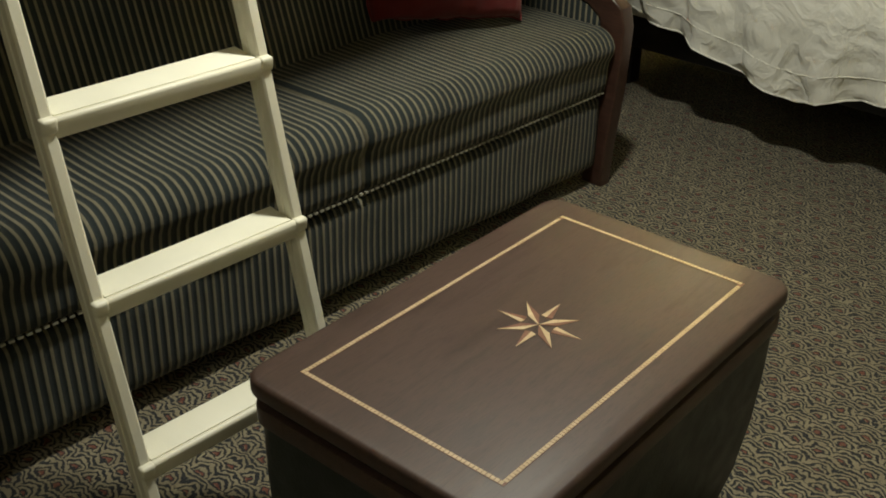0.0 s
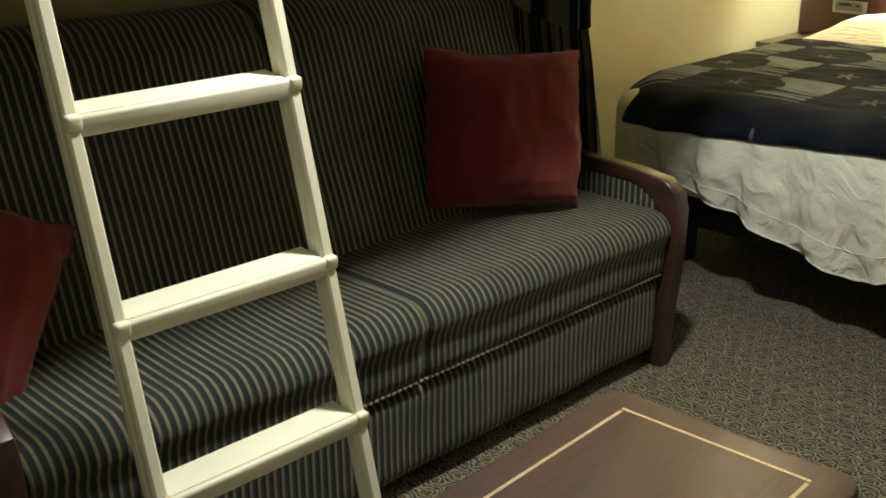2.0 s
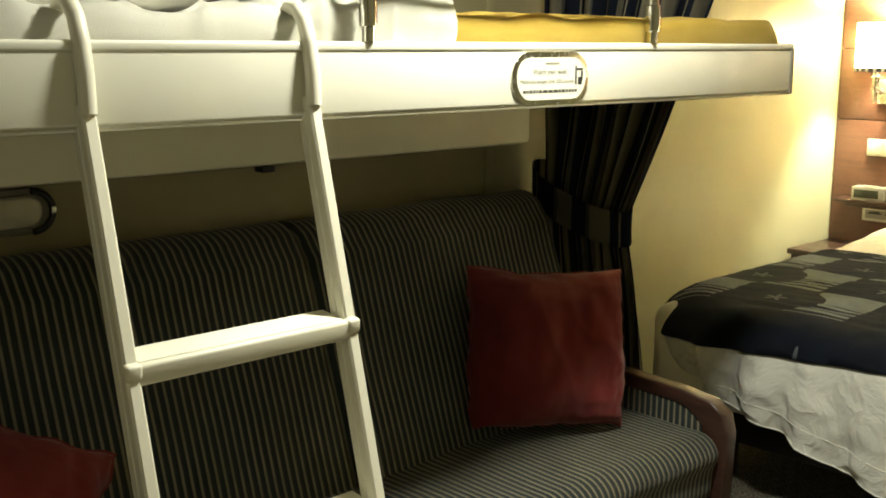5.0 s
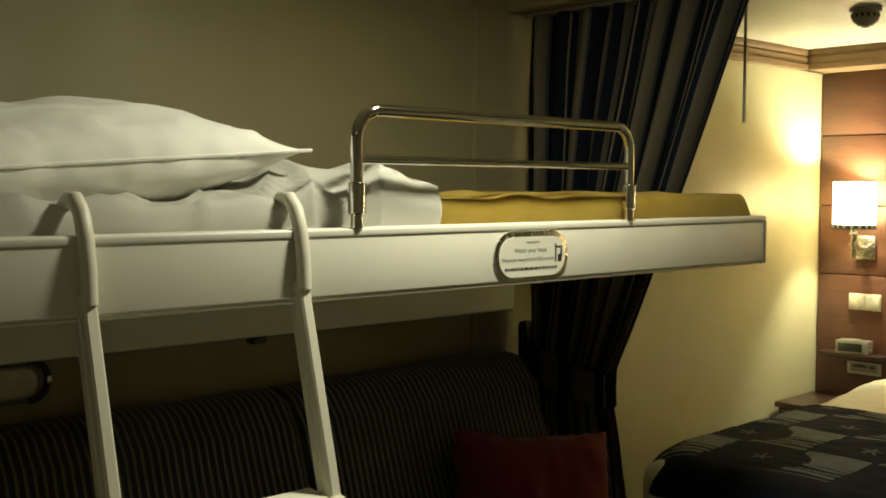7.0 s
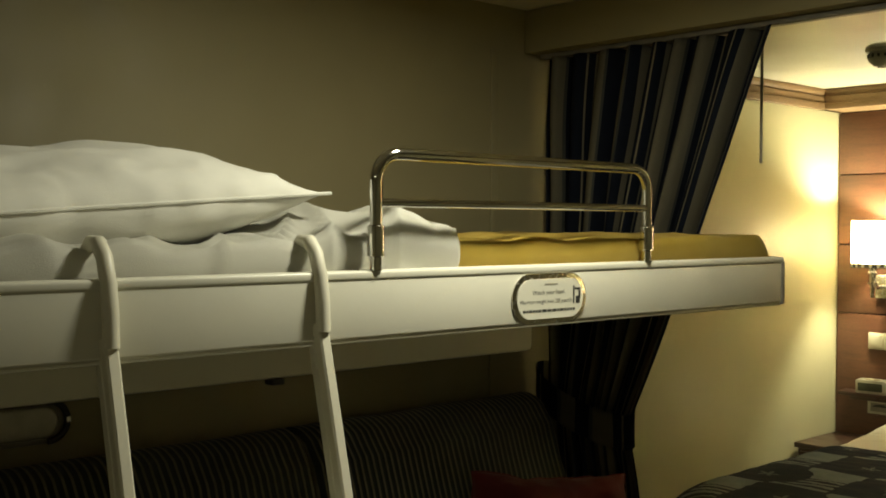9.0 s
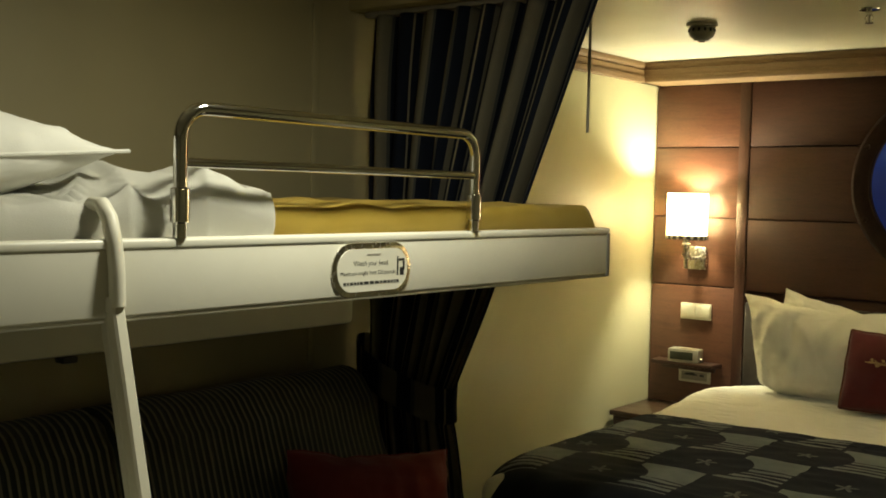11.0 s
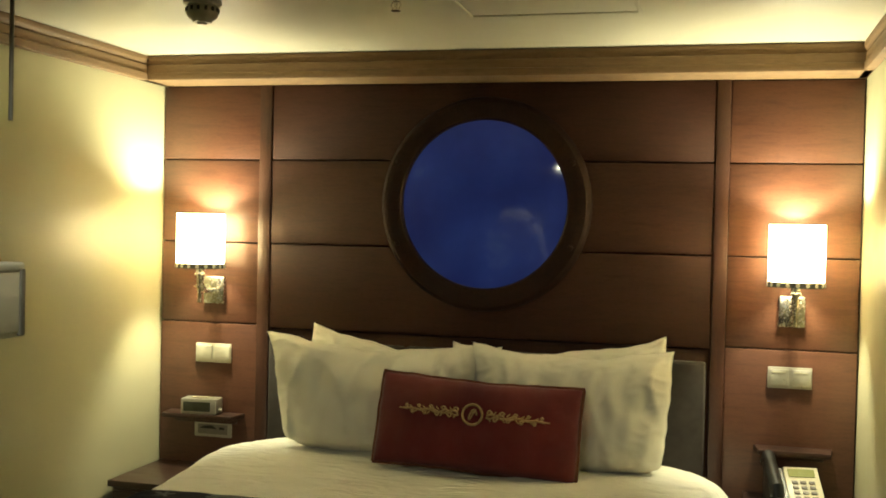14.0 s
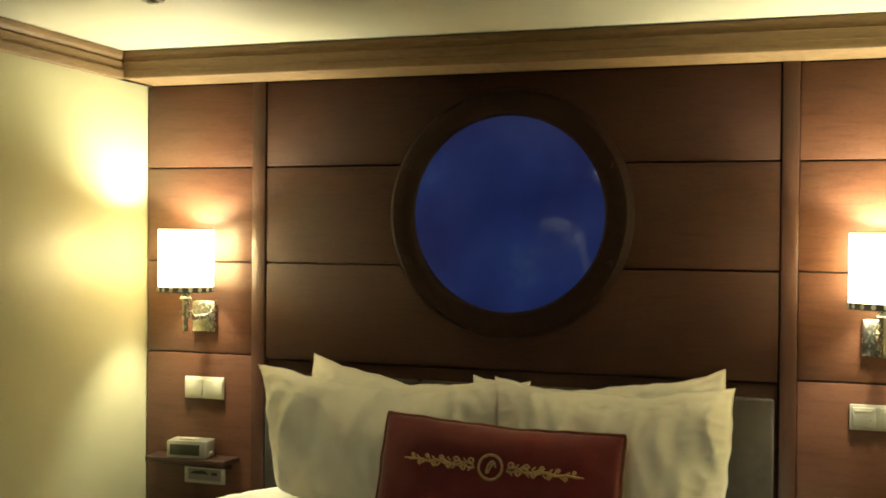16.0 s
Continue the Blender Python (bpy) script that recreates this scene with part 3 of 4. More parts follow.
def drape(hang, lift=0.0, seed=1, rough=1.0):
    """The bedding's surface: top, a soft rounded edge, then a hanging skirt."""
    def at(u, v):
        q = v * 1.6
        ex, ey = outline(u % 1.0)
        nx, ny = ex / 0.9, ey / 1.0
        nl = hypot(nx, ny)
        if q <= 1.0:
            k = q ** 0.8
            x, y, z = ex * k * 0.88, ey * k * 0.89, BZ
            z += 0.012 * (1 - k) - 0.006 * k
        else:
            d = (q - 1.0) / 0.6
            near = max(0.0, 1 - hypot(abs(ex) - 0.915, abs(ey) - 1.04) / 1.05)
            flank = min(1.0, max(0.0, (abs(ex) - 0.62) / 0.26))
            drop = hang * d * (1 - max(0.66 * near, 0.52 * flank))
            bend = min(1.0, d / 0.42)
            g = bend * pi / 2
            x, y = ex * (0.88 + 0.12 * sin(g)), ey * (0.89 + 0.11 * sin(g))
            z = BZ - 0.006 - 0.115 * (1 - cos(g)) - max(0.0, drop - 0.10) * 0.98
            fold = sin(u * 2 * pi * 41 + 2.2 * wob(ex, ey, 0, 0.5, seed)) * 0.017 + 0.034 * wob(ex, ey, z * 0.5, 0.13, seed) + 0.014 * wob(ex * 1.3, ey, z, 0.05, seed + 8)
            tuck = -0.11 * max(0.0, d - 0.55) ** 1.3
            off = rough * fold * d + tuck + 0.012 * d
            x += nx / nl * off
            y += ny / nl * off
            z += 0.016 * rough * wob(ex, ey, 0, 0.3, seed + 4) * d
        z += rough * (0.007 * wob(x, y, 0, 0.22, seed) + 0.005 * wob(x, y * 3, 0, 0.1, seed + 2))
        z += 0.036 * max(0.0, min(1.0, (y + CYB + 0.92) / 0.45))
        nz = lift if q <= 1.0 else lift * max(0.0, 1 - (q - 1) / 0.2)
        return (x + CXB + nx / nl * (lift - nz), y + CYB + ny / nl * (lift - nz), z + nz)
    return at


bed = thing("bed", "queen bed made up with white bedding before the headboard", "bed", (0, 0, 0))
part("box_base", box(0.54, 2.18, -1.95, -0.06, 0.16, 0.30, 0.01), BLACK, bed, "dark bed base")
part("mattress", box(BX0 + 0.05, BX1 - 0.05, BY0 + 0.06, BY1 - 0.02, 0.3005, BZ - 0.035, 0.06, 4), LINEN, bed)
for x in (0.64, 2.10):
    for y in (-1.84, -0.12):
        part("leg", box(x - 0.03, x + 0.03, y - 0.03, y + 0.03, 0.0, 0.1595, 0.005), BLACK, bed)
duvet = thing("duvet", "white cotton duvet hanging over the bed's edges", "duvet")
part("cover", sheet(drape(0.47), 520, 70, True), DUVET_COTTON, duvet, smooth="all")
for v, r, nm in ((1.0, 0.0028, "hem"), (0.925, 0.0016, "seam")):
    part(nm, tube([drape(0.47)(k / 320, v) for k in range(320)], r, 6), LINEN, duvet, "stitched white " + nm)
runner_bm = sheet(drape(0.47, 0.007, 1), 520, 70, True)
bmesh.ops.bisect_plane(runner_bm, geom=runner_bm.verts[:] + runner_bm.edges[:] + runner_bm.faces[:], plane_co=(0, -0.965, 0), plane_no=(0.04, 1, 0), clear_outer=True)
bmesh.ops.bisect_plane(runner_bm, geom=runner_bm.verts[:] + runner_bm.edges[:] + runner_bm.faces[:], plane_co=(1.3, 0, 0.562), plane_no=(0.06, 0, -1), clear_outer=True)
rim_low = [v.co.copy() for v in runner_bm.verts if abs(0.06 * (v.co.x - 1.3) - (v.co.z - 0.562)) < 1e-4]
rim_top = [v.co.copy() for v in runner_bm.verts if abs(0.04 * v.co.x + v.co.y + 0.965) < 1e-4]
runner = thing("bed_runner", "navy bed runner with grey blocks, discs and stars", "bed runner")
part("cloth", thicken(runner_bm, 0.004), RUNNER, runner, smooth="all")
part("hem", tube(sorted(rim_low, key=lambda c: atan2(c.x - CXB, c.y - CYB) % (2 * pi)), 0.0028, 6), INK, runner, "dark stitched lower hem")
part("hem", tube(sorted(rim_top, key=lambda c: c.x), 0.0028, 6), INK, runner, "dark stitched upper hem")


def pillow_fn(w, h, t, seed, sag=0.0, pinch=0.05, wrinkle=1.0, ear=0.05, flare=0.0, taper=0.0, edge=0.0):
    """The surface of a stuffed case standing in the xz plane, its front to -y: u, v from -1 to 1, s the side."""
    def at(u, v, s):
        th = (max(0.0, 1 - abs(u) ** 3.2) * max(0.0, 1 - abs(v) ** 3.2)) ** 0.62
        x = u * w / 2 * (1 - pinch * (1 - v * v)) * (1 + ear * (abs(u * v)) ** 6)
        z = v * h / 2 * (1 - pinch * 1.6 * (1 - u * u)) * (1 + ear * (abs(u * v)) ** 6)
        x *= 1 + flare * v
        if v < 0 and flare:
            x *= 1 - 0.10 * abs(u * v) ** 5
            z *= 1 - 0.16 * abs(u * v) ** 4
        x += taper * (1 - v) / 2 * abs(u) ** 1.5 * (1 if u < 0 else 0)
        z -= sag * (1 - u * u) * (0.5 + 0.5 * v)
        x += edge * abs(u) ** 5 * (wob(0, z, u, 0.16, seed + 11) + 0.5 * wob(0, z, u, 0.05, seed + 12))
        z += edge * abs(v) ** 5 * (wob(x, 0, v, 0.16, seed + 13) + 0.5 * wob(x, 0, v, 0.05, seed + 14))
        rim = min(1.0, 6 * (1 - max(abs(u), abs(v))))
        wr = wrinkle * (0.010 * wob(x, z, s, 0.16, seed) + 0.006 * wob(x * 1.2, z * 0.6, s, 0.055, seed + 3)) * rim
        out = max(abs(u), abs(v))
        ridge = 1 - 2.2 * abs(wob(x * 1.1 + 0.3 * z, z * 0.45, s, 0.12, seed + 6))
        wr += wrinkle * 0.008 * max(0.0, ridge) ** 3 * rim * (0.35 + abs(u) ** 2)
        # gathers that run in from the seams and die out towards the middle
        along = x if abs(v) > abs(u) else z
        gather = 1 - 2.6 * abs(wob(along, 0.25 * (1 - out), s, 0.045, seed + 16))
        wr += wrinkle * 0.006 * max(0.0, gather) ** 2 * out ** 5 * rim
        return (x, -s * (t / 2 * th + wr * (1 if s > 0 else 0.4)), z)
    return at


def pillow_bm(*size, n=36, **shape):
    bm = bmesh.new()
    at = pillow_fn(*size, **shape)
    for s in (1, -1):
        g = [[bm.verts.new(at(2 * i / n - 1, 2 * j / n - 1, s)) for i in range(n + 1)] for j in range(n + 1)]
        for j in range(n):
            for i in range(n):
                q = (g[j][i], g[j][i + 1], g[j + 1][i + 1], g[j + 1][i])
                bm.faces.new(q if s > 0 else tuple(reversed(q)))
    bmesh.ops.remove_doubles(bm, verts=bm.verts, dist=1e-5)
    return bm


def pillow_rim(*size, **shape):
    """The seam line round the same case."""
    at = pillow_fn(*size, **shape)
    pts = []
    for k in range(161):
        a = k / 160 * 4
        e, f = int(a) % 4, a - int(a)
        pts.append(at(*((2 * f - 1, -1), (1, 2 * f - 1), (1 - 2 * f, 1), (-1, 1 - 2 * f))[e], 1))
    return pts


def bed_pillow(loc, rot, w, h, t, seed, label, sag=0.038, taper=0.0, ear=0.03):
    shape = dict(sag=sag, pinch=0.02, ear=ear, wrinkle=3.0, flare=0.03, taper=taper, edge=0.012)
    ob = thing("pillow", label, "pillow", loc, rot, "bed pillows")
    part("case", pillow_bm(w, h, t, seed, n=72, **shape), LINEN, ob, smooth="all")
    part("seam", tube(pillow_rim(w, h, t, seed, **shape), 0.0022, 6), LINEN, ob, "stitched white edge seam")
    return ob


LP = "white cotton pillow leaning against the headboard"
bed_pillow((1.07, -0.13, 0.864), (-9, 4.0, 0), 0.73, 0.43, 0.15, 1, LP, 0.048, 0.0, -0.01)
bed_pillow((1.675, -0.13, 0.872), (-9, -4.0, 0), 0.77, 0.43, 0.15, 2, LP, 0.048, 0.0, -0.01)
FP = "white cotton pillow standing in the front row"
bed_pillow((1.005, -0.30, 0.865), (-16, 1.0, 3), 0.80, 0.43, 0.25, 3, FP, 0.036, 0.10, 0.0)
bed_pillow((1.735, -0.30, 0.862), (-16, -0.5, -2), 0.69, 0.43, 0.25, 4, FP, 0.030, 0.0, 0.01)

# embroidered cushion on the bed
bol = thing("embroidered_cushion", "maroon velvet oblong cushion with gold embroidered scroll", "cushion", (1.462, -0.52, 0.826), (-14, 2.2, -1))
BW, BH, BT = 0.705, 0.315, 0.15
BOLSTER = dict(sag=0.008, pinch=0.03, wrinkle=0.5, ear=-0.02, edge=0.006)
part("cover", pillow_bm(BW, BH, BT, 9, n=48, **BOLSTER), MAROON, bol, smooth="all")


part("piping", tube(pillow_rim(BW, BH, BT, 9, **BOLSTER), 0.0055, 8), PIPING, bol, "twisted maroon and gold cord piping")


def on_cushion(x, z):
    u, v = x / (BW / 2), z / (BH / 2)
    th = (max(0.0, 1 - abs(u) ** 3.2) * max(0.0, 1 - abs(v) ** 3.2)) ** 0.62
    return (x, -(BT / 2 * th + 0.004), z)


stitch = bmesh.new()
for s in (-1, 1):
    tube([on_cushion(s * (0.048 + 0.0088 * k), 0.030 + 0.007 * sin(k * 0.75) * (1 - k / 24)) for k in range(23)], 0.0036, 6, stitch)
    tube([on_cushion(s * (0.046 + 0.008 * k), 0.030 - 0.009 * sin(k * 0.75 + 0.6) * (1 - k / 24)) for k in range(22)], 0.0031, 6, stitch)
    for k in range(9):
        cx, r, d = 0.056 + 0.0215 * k, 0.0095 - 0.0006 * k, (-1) ** k
        tube([on_cushion(s * (cx + r * cos(q * 0.7) * (1 - q / 14)), 0.030 + d * 0.010 + r * sin(q * 0.7) * (1 - q / 14)) for q in range(11)], 0.0031, 6, stitch)
    for k in range(12):
        # small leaves off the stem
        cx, d = 0.052 + 0.0155 * k, 1 if k % 3 else -1
        tube([on_cushion(s * (cx + 0.0035 * q), 0.030 + d * (0.004 + (0.0042 - 0.0002 * k) * q)) for q in range(4)], 0.0026, 6, stitch)
    tube([on_cushion(s * (0.236 + 0.006 * q), 0.030) for q in range(4)], 0.0022, 6, stitch)
part("embroidery", stitch, GOLD, bol, "gold scroll embroidery")
part("medallion", tube([on_cushion(0.033 * cos(2 * pi * k / 30), 0.030 + 0.033 * sin(2 * pi * k / 30)) for k in range(31)], 0.004, 8,
     tube([on_cushion(0.014 * cos(2.2 * pi * k / 16) * (1 - k / 30), 0.030 + 0.017 * sin(2.9 * pi * k / 16)) for k in range(17)], 0.003, 6)), GOLD, bol, "round gold embroidered medallion")

# ---------------------------------------------------------------- ceiling fittings
det = thing("smoke_detector", "grey round ceiling smoke detector with vents", "smoke detector", (0.745, -1.12, ZC))
part("base", lathe([(0.056, -0.001), (0.056, -0.012), (0.050, -0.016)], 32), SILVER, det)
part("body", lathe([(0.046, -0.0165), (0.048, -0.035), (0.043, -0.048), (0.030, -0.058), (0.026, -0.064), (0.0, -0.066)], 32), DETECTOR, det)
for i in range(14):
    a = 2 * pi * i / 14
    part("vent", box(-0.004, 0.004, -0.0015, 0.0015, -0.034, -0.022, m=pose(0.0478 * cos(a), 0.0478 * sin(a), 0, 0, 0, degrees(a) + 90)), BLACK, det)
part("lens", lathe([(0.016, -0.0645), (0.012, -0.070), (0.0, -0.072)], 20), SILVER, det)
spr = thing("sprinkler", "small chrome ceiling sprinkler head", "sprinkler", (1.341, -1.13, ZC))
part("flange", lathe([(0.034, -0.001), (0.032, -0.006), (0.012, -0.010)], 28), CHROME, spr)
part("stem", lathe([(0.009, -0.0101), (0.009, -0.022), (0.005, -0.024), (0.0035, -0.045)], 16), CHROME, spr)
for s in (-1, 1):
    part("frame_arm", tube([(s * 0.008, 0, -0.02), (s * 0.014, 0, -0.032), (s * 0.006, 0, -0.047)], 0.0022, 8), CHROME, spr)
part("deflector", lathe([(0.014, -0.047), (0.014, -0.0485), (0.0, -0.049)], 20), CHROME, spr)
hatch = thing("ceiling_hatch", "flush cream ceiling access hatch with thin frame", "ceiling hatch", (1.735, -1.13, ZC))
part("panel", box(-0.245, 0.245, -0.31, 0.31, -0.005, -0.001, 0.002), CEIL, hatch)
for x0, x1, y0, y1 in ((-0.258, -0.248, -0.323, 0.323), (0.248, 0.258, -0.323, 0.323), (-0.247, 0.247, -0.323, -0.313), (-0.247, 0.247, 0.313, 0.323)):
    part("frame_strip", box(x0, x1, y0, y1, -0.009, -0.001, 0.002), CEIL, hatch)
for lx, ly in DOWNLIGHTS:
    d = thing("ceiling_downlight", "round recessed warm ceiling downlight, lit", "ceiling light", (lx, ly, ZC), group="ceiling downlights")
    part("trim_ring", lathe([(0.085, -0.001), (0.105, -0.001), (0.102, -0.009), (0.090, -0.012), (0.085, -0.010), (0.085, -0.0011)], 36), NICKEL, d)
    part("diffuser", lathe([(0.084, -0.0015), (0.084, -0.006), (0.0, -0.007)], 36), LINEN, d)

# ---------------------------------------------------------------- curtain
CY = -2.50


def curtain_edges(z):
    """Left and right edge of the cloth at height z."""
    left = 0.375 + 0.0 * z
    if z > 0.93:
        k = (z - 0.93) / 1.055
        return left + 0.03 * (1 - k) ** 3, 0.705 + (1.135 - 0.705) * k ** 0.94
    k = (0.93 - z) / 0.93
    return left + 0.03 * (1 - k) + 0.03 * k, 0.705 + 0.135 * k ** 0.8


def curtain_at(u, v):
    z = 0.02 + v * 1.965
    a, b = curtain_edges(z)
    tight = exp(-((z - 0.93) / 0.22) ** 2)
    amp = 0.030 * (1 - 0.55 * tight) * (0.45 + 0.55 * min(1.0, abs(z - 0.93) / 0.5 + 0.3))
    ph = u * 2 * pi * 9 + 1.3 * sin(u * 11) + 0.8 * wob(u * 2, z, 0, 0.6, 5)
    x = a + (b - a) * u + 0.35 * amp * cos(ph * 1.0 + 0.7)
    y = CY + amp * sin(ph) + 0.012 * wob(u * 3, z, 1, 0.4, 6) - 0.02 * tight
    return (min(max(x, 0.365), 1.16), y, z)


cur = thing("curtain", "navy and tan striped curtain tied back beside the sofa", "curtain")
part("cloth", thicken(sheet(curtain_at, 220, 90), 0.0015), CURTAIN, cur, smooth="all")


def tie_at(u, v):
    # a band round the gathered cloth, lower at its free side
    a = 2 * pi * u
    cx, rx = 0.545, 0.178
    x = cx + rx * cos(a) * (1.0)
    y = CY - 0.022 - 0.062 * sin(a)
    z = 0.975 - 0.055 * cos(a) - 0.018 * sin(a) + (v - 0.5) * 0.098
    return (max(x, 0.362), y + 0.004 * wob(x, y, z, 0.05, 3), z)


part("tieback", thicken(sheet(tie_at, 64, 6, True), 0.004), TIEBAND, cur, "tan and navy striped tieback band", smooth="all")
wand = thing("curtain_wand", "thin grey curtain pull wand hanging from ceiling", "curtain wand", (0.976, -2.30, 0))
part("rod", tube([(0, 0, 1.66), (0, 0, ZC - 0.02)], 0.0042, 10), DETECTOR, wand)
part("bracket", box(-0.01, 0.01, -0.01, 0.01, ZC - 0.02, ZC - 0.001, 0.002), GREY, wand)

# ---------------------------------------------------------------- sofa
SY0, SY1 = -4.40, -2.545           # along the wall
SEAM = -3.478
sofa = thing("sofa", "dark striped plush sofa bed with mahogany arms under the bunk", "sofa", (0, 0, 0))


def soft_block(x0, x1, y0, y1, z0, z1, crown, r, seed, nx=30, ny=60, skew=None, lip=0.0):
    """A cushion with rounded edges, a crowned top and slight dents."""
    bm = box(x0, x1, y0, y1, z0, z1)
    bmesh.ops.subdivide_edges(bm, edges=[e for e in bm.edges if abs(e.verts[0].co.y - e.verts[1].co.y) > 0.01], cuts=ny, use_grid_fill=True)
    bmesh.ops.subdivide_edges(bm, edges=[e for e in bm.edges if abs(e.verts[0].co.x - e.verts[1].co.x) > 0.01], cuts=nx, use_grid_fill=True)
    bmesh.ops.subdivide_edges(bm, edges=[e for e in bm.edges if abs(e.verts[0].co.z - e.verts[1].co.z) > 0.01], cuts=8, use_grid_fill=True)
    ry = min(r * 0.5, 0.007)
    lo, hi = Vector((x0 + r, y0 + ry, z0 + r * 0.5)), Vector((x1 - r, y1 - ry, z1 - r))
    for v in bm.verts:
        c = v.co.copy()
        q = Vector([min(max(c[i], lo[i]), hi[i]) for i in range(3)])
        d = c - q
        rad = Vector((r, ry, r if c.z > q.z else r * 0.5))
        n = Vector([d[i] / rad[i] for i in range(3)])
        if n.length > 1:
            n.normalize()
            c = q + Vector([n[i] * rad[i] for i in range(3)])
        fx, fy = (c.x - x0) / (x1 - x0), (c.y - y0) / (y1 - y0)
        k = (c.z - z0) / (z1 - z0)
        c.z += crown * k * 4 * fy * (1 - fy) * (0.4 + 0.6 * 4 * fx * (1 - fx)) + 0.006 * k * wob(c.x, c.y, 0, 0.25, seed)
        c.x += 0.006 * wob(c.y, c.z, 0, 0.2, seed + 1) * fx
        if lip and c.x > x1 - 0.2:
            c.x -= lip * (0.5 - 0.5 * copysign(min(1.0, abs(k - 0.62) / 0.10), k - 0.62))
        if skew:
            c = skew(c)
        v.co = c
    bmesh.ops.recalc_face_normals(bm, faces=bm.faces)
    return bm


for y0, y1, s in ((SY0 + 0.062, SEAM + 0.004, 1), (SEAM - 0.003, SY1 - 0.062, 2)):
    part("seat_cushion", soft_block(0.50, 1.098, y0, y1, 0.265, 0.450, 0.004, 0.062, s, lip=0.017), SOFA, sofa, smooth="all")
part("base_panel", soft_block(0.42, 1.066, SY0 + 0.062, SY1 - 0.062, 0.055, 0.262, 0.0, 0.025, 5), SOFA, sofa, "striped front rail", smooth="all")
seam = bmesh.new()
for i in range(110):
    y = SY0 + 0.07 + i * (SY1 - SY0 - 0.14) / 110
    box(1.070, 1.0755, y, y + 0.009, 0.2745, 0.279, bm=seam)
part("stitching", seam, DETECTOR, sofa, "pale stitched seam line", smooth=False)
part("plinth", box(0.42, 0.97, SY0 + 0.08, SY1 - 0.08, 0.012, 0.0545), BLACK, sofa, "dark recessed plinth")


def lean_back(c):
    k = (c.z - 0.43) / 0.57
    return Vector((c.x - 0.20 * max(k, 0.0), c.y, c.z))


BACKY = ((SY0 + 0.10, SEAM + 0.006), (SEAM - 0.002, SY1 - 0.10))
for (y0, y1), s in zip(BACKY, (7, 8)):
    part("back_cushion", soft_block(0.57, 0.73, y0, y1, 0.36, 1.01, 0.0, 0.075, s, 14, 50, lean_back), SOFA, sofa, smooth="all")
part("back_frame", box(0.345, 0.47, SY0 + 0.07, SY1 - 0.07, 0.10, 0.90, 0.02, 3), SOFA, sofa, "striped sofa back")

for y0, y1 in ((SY0 + 0.014, SY0 + 0.062), (SY1 - 0.062, SY1 - 0.014)):
    bar = [(0.52, 0.555), (0.96, 0.540), (1.055, 0.528), (1.095, 0.50), (1.108, 0.45), (1.104, 0.30), (1.085, 0.10), (1.082, 0.0),
           (1.018, 0.0), (1.022, 0.10), (1.034, 0.30), (1.038, 0.42), (1.028, 0.465), (0.99, 0.492), (0.95, 0.502), (0.52, 0.515)]
    arm = part("arm", extrude(bar, "y", y0, y1, 0.006, 3), ARM_WOOD, sofa, "curved mahogany arm and front leg")
    part("arm_panel", box(0.46, 1.03, y0 + 0.004, y1 - 0.012, 0.06, 0.512, 0.006), ARM_PLUSH, arm, "striped arm infill")
    part("rear_leg", box(0.47, 0.53, y0 + 0.002, y1 - 0.002, 0.0, 0.512, 0.005), ARM_WOOD, arm)


def red_cushion(loc, rot, seed, size=0.40):
    t = thing("throw_cushion", "square red velour throw cushion resting on the sofa", "cushion", loc, rot, "red sofa cushions")
    shape = dict(sag=0.012, pinch=0.035, wrinkle=1.5, ear=0.0, edge=0.022)
    part("cover", pillow_bm(size, size, 0.19, seed, n=56, **shape), RED, t, smooth="all")
    part("seam", tube(pillow_rim(size, size, 0.19, seed, **shape), 0.003, 6), RED, t, "stitched edge seam")
    return t


red_cushion((0.772, -2.905, 0.672), (-14, 4, 64), 21, 0.405)
red_cushion((0.755, -4.315, 0.625), (-26, 30, 76), 22, 0.40)

# ---------------------------------------------------------------- ottoman table
tab = thing("ottoman_table", "dark walnut storage ottoman with inlaid compass star top", "coffee table", (1.824, -3.840, 0.0), (0, 0, 3.2))
TW, TL = 0.446, 0.706
part("top", extrude(rounded(TW, TL, 0.035), "z", 0.432, 0.46, 0.008, 3), TABLE_WOOD, tab)
part("shadow_gap", extrude(rounded(TW - 0.03, TL - 0.03, 0.03), "z", 0.418, 0.4315), BLACK, tab)
part("rim", extrude(rounded(TW - 0.008, TL - 0.008, 0.035), "z", 0.388, 0.4175, 0.004), TABLE_WOOD, tab)
body = bmesh.new()
rows = []
for z, k in ((0.012, 0.82), (0.05, 0.86), (0.12, 0.92), (0.22, 0.965), (0.30, 0.98), (0.3875, 0.985)):
    rows.append([body.verts.new((x * k, y * (1 - (1 - k) * 0.6), z)) for x, y in rounded(TW - 0.012, TL - 0.012, 0.035)])
for a, b in zip(rows, rows[1:]):
    for i in range(len(a)):
        body.faces.new((a[i], a[(i + 1) % len(a)], b[(i + 1) % len(a)], b[i]))
body.faces.new(list(reversed(rows[0])))
part("body", body, LEATHER, tab, "black-green leather body")
for x in (-0.15, 0.15):
    for y in (-0.27, 0.27):
        part("foot", lathe([(0.018, 0.0), (0.02, 0.0118)], 14, pose(x, y, 0)), BLACK, tab)
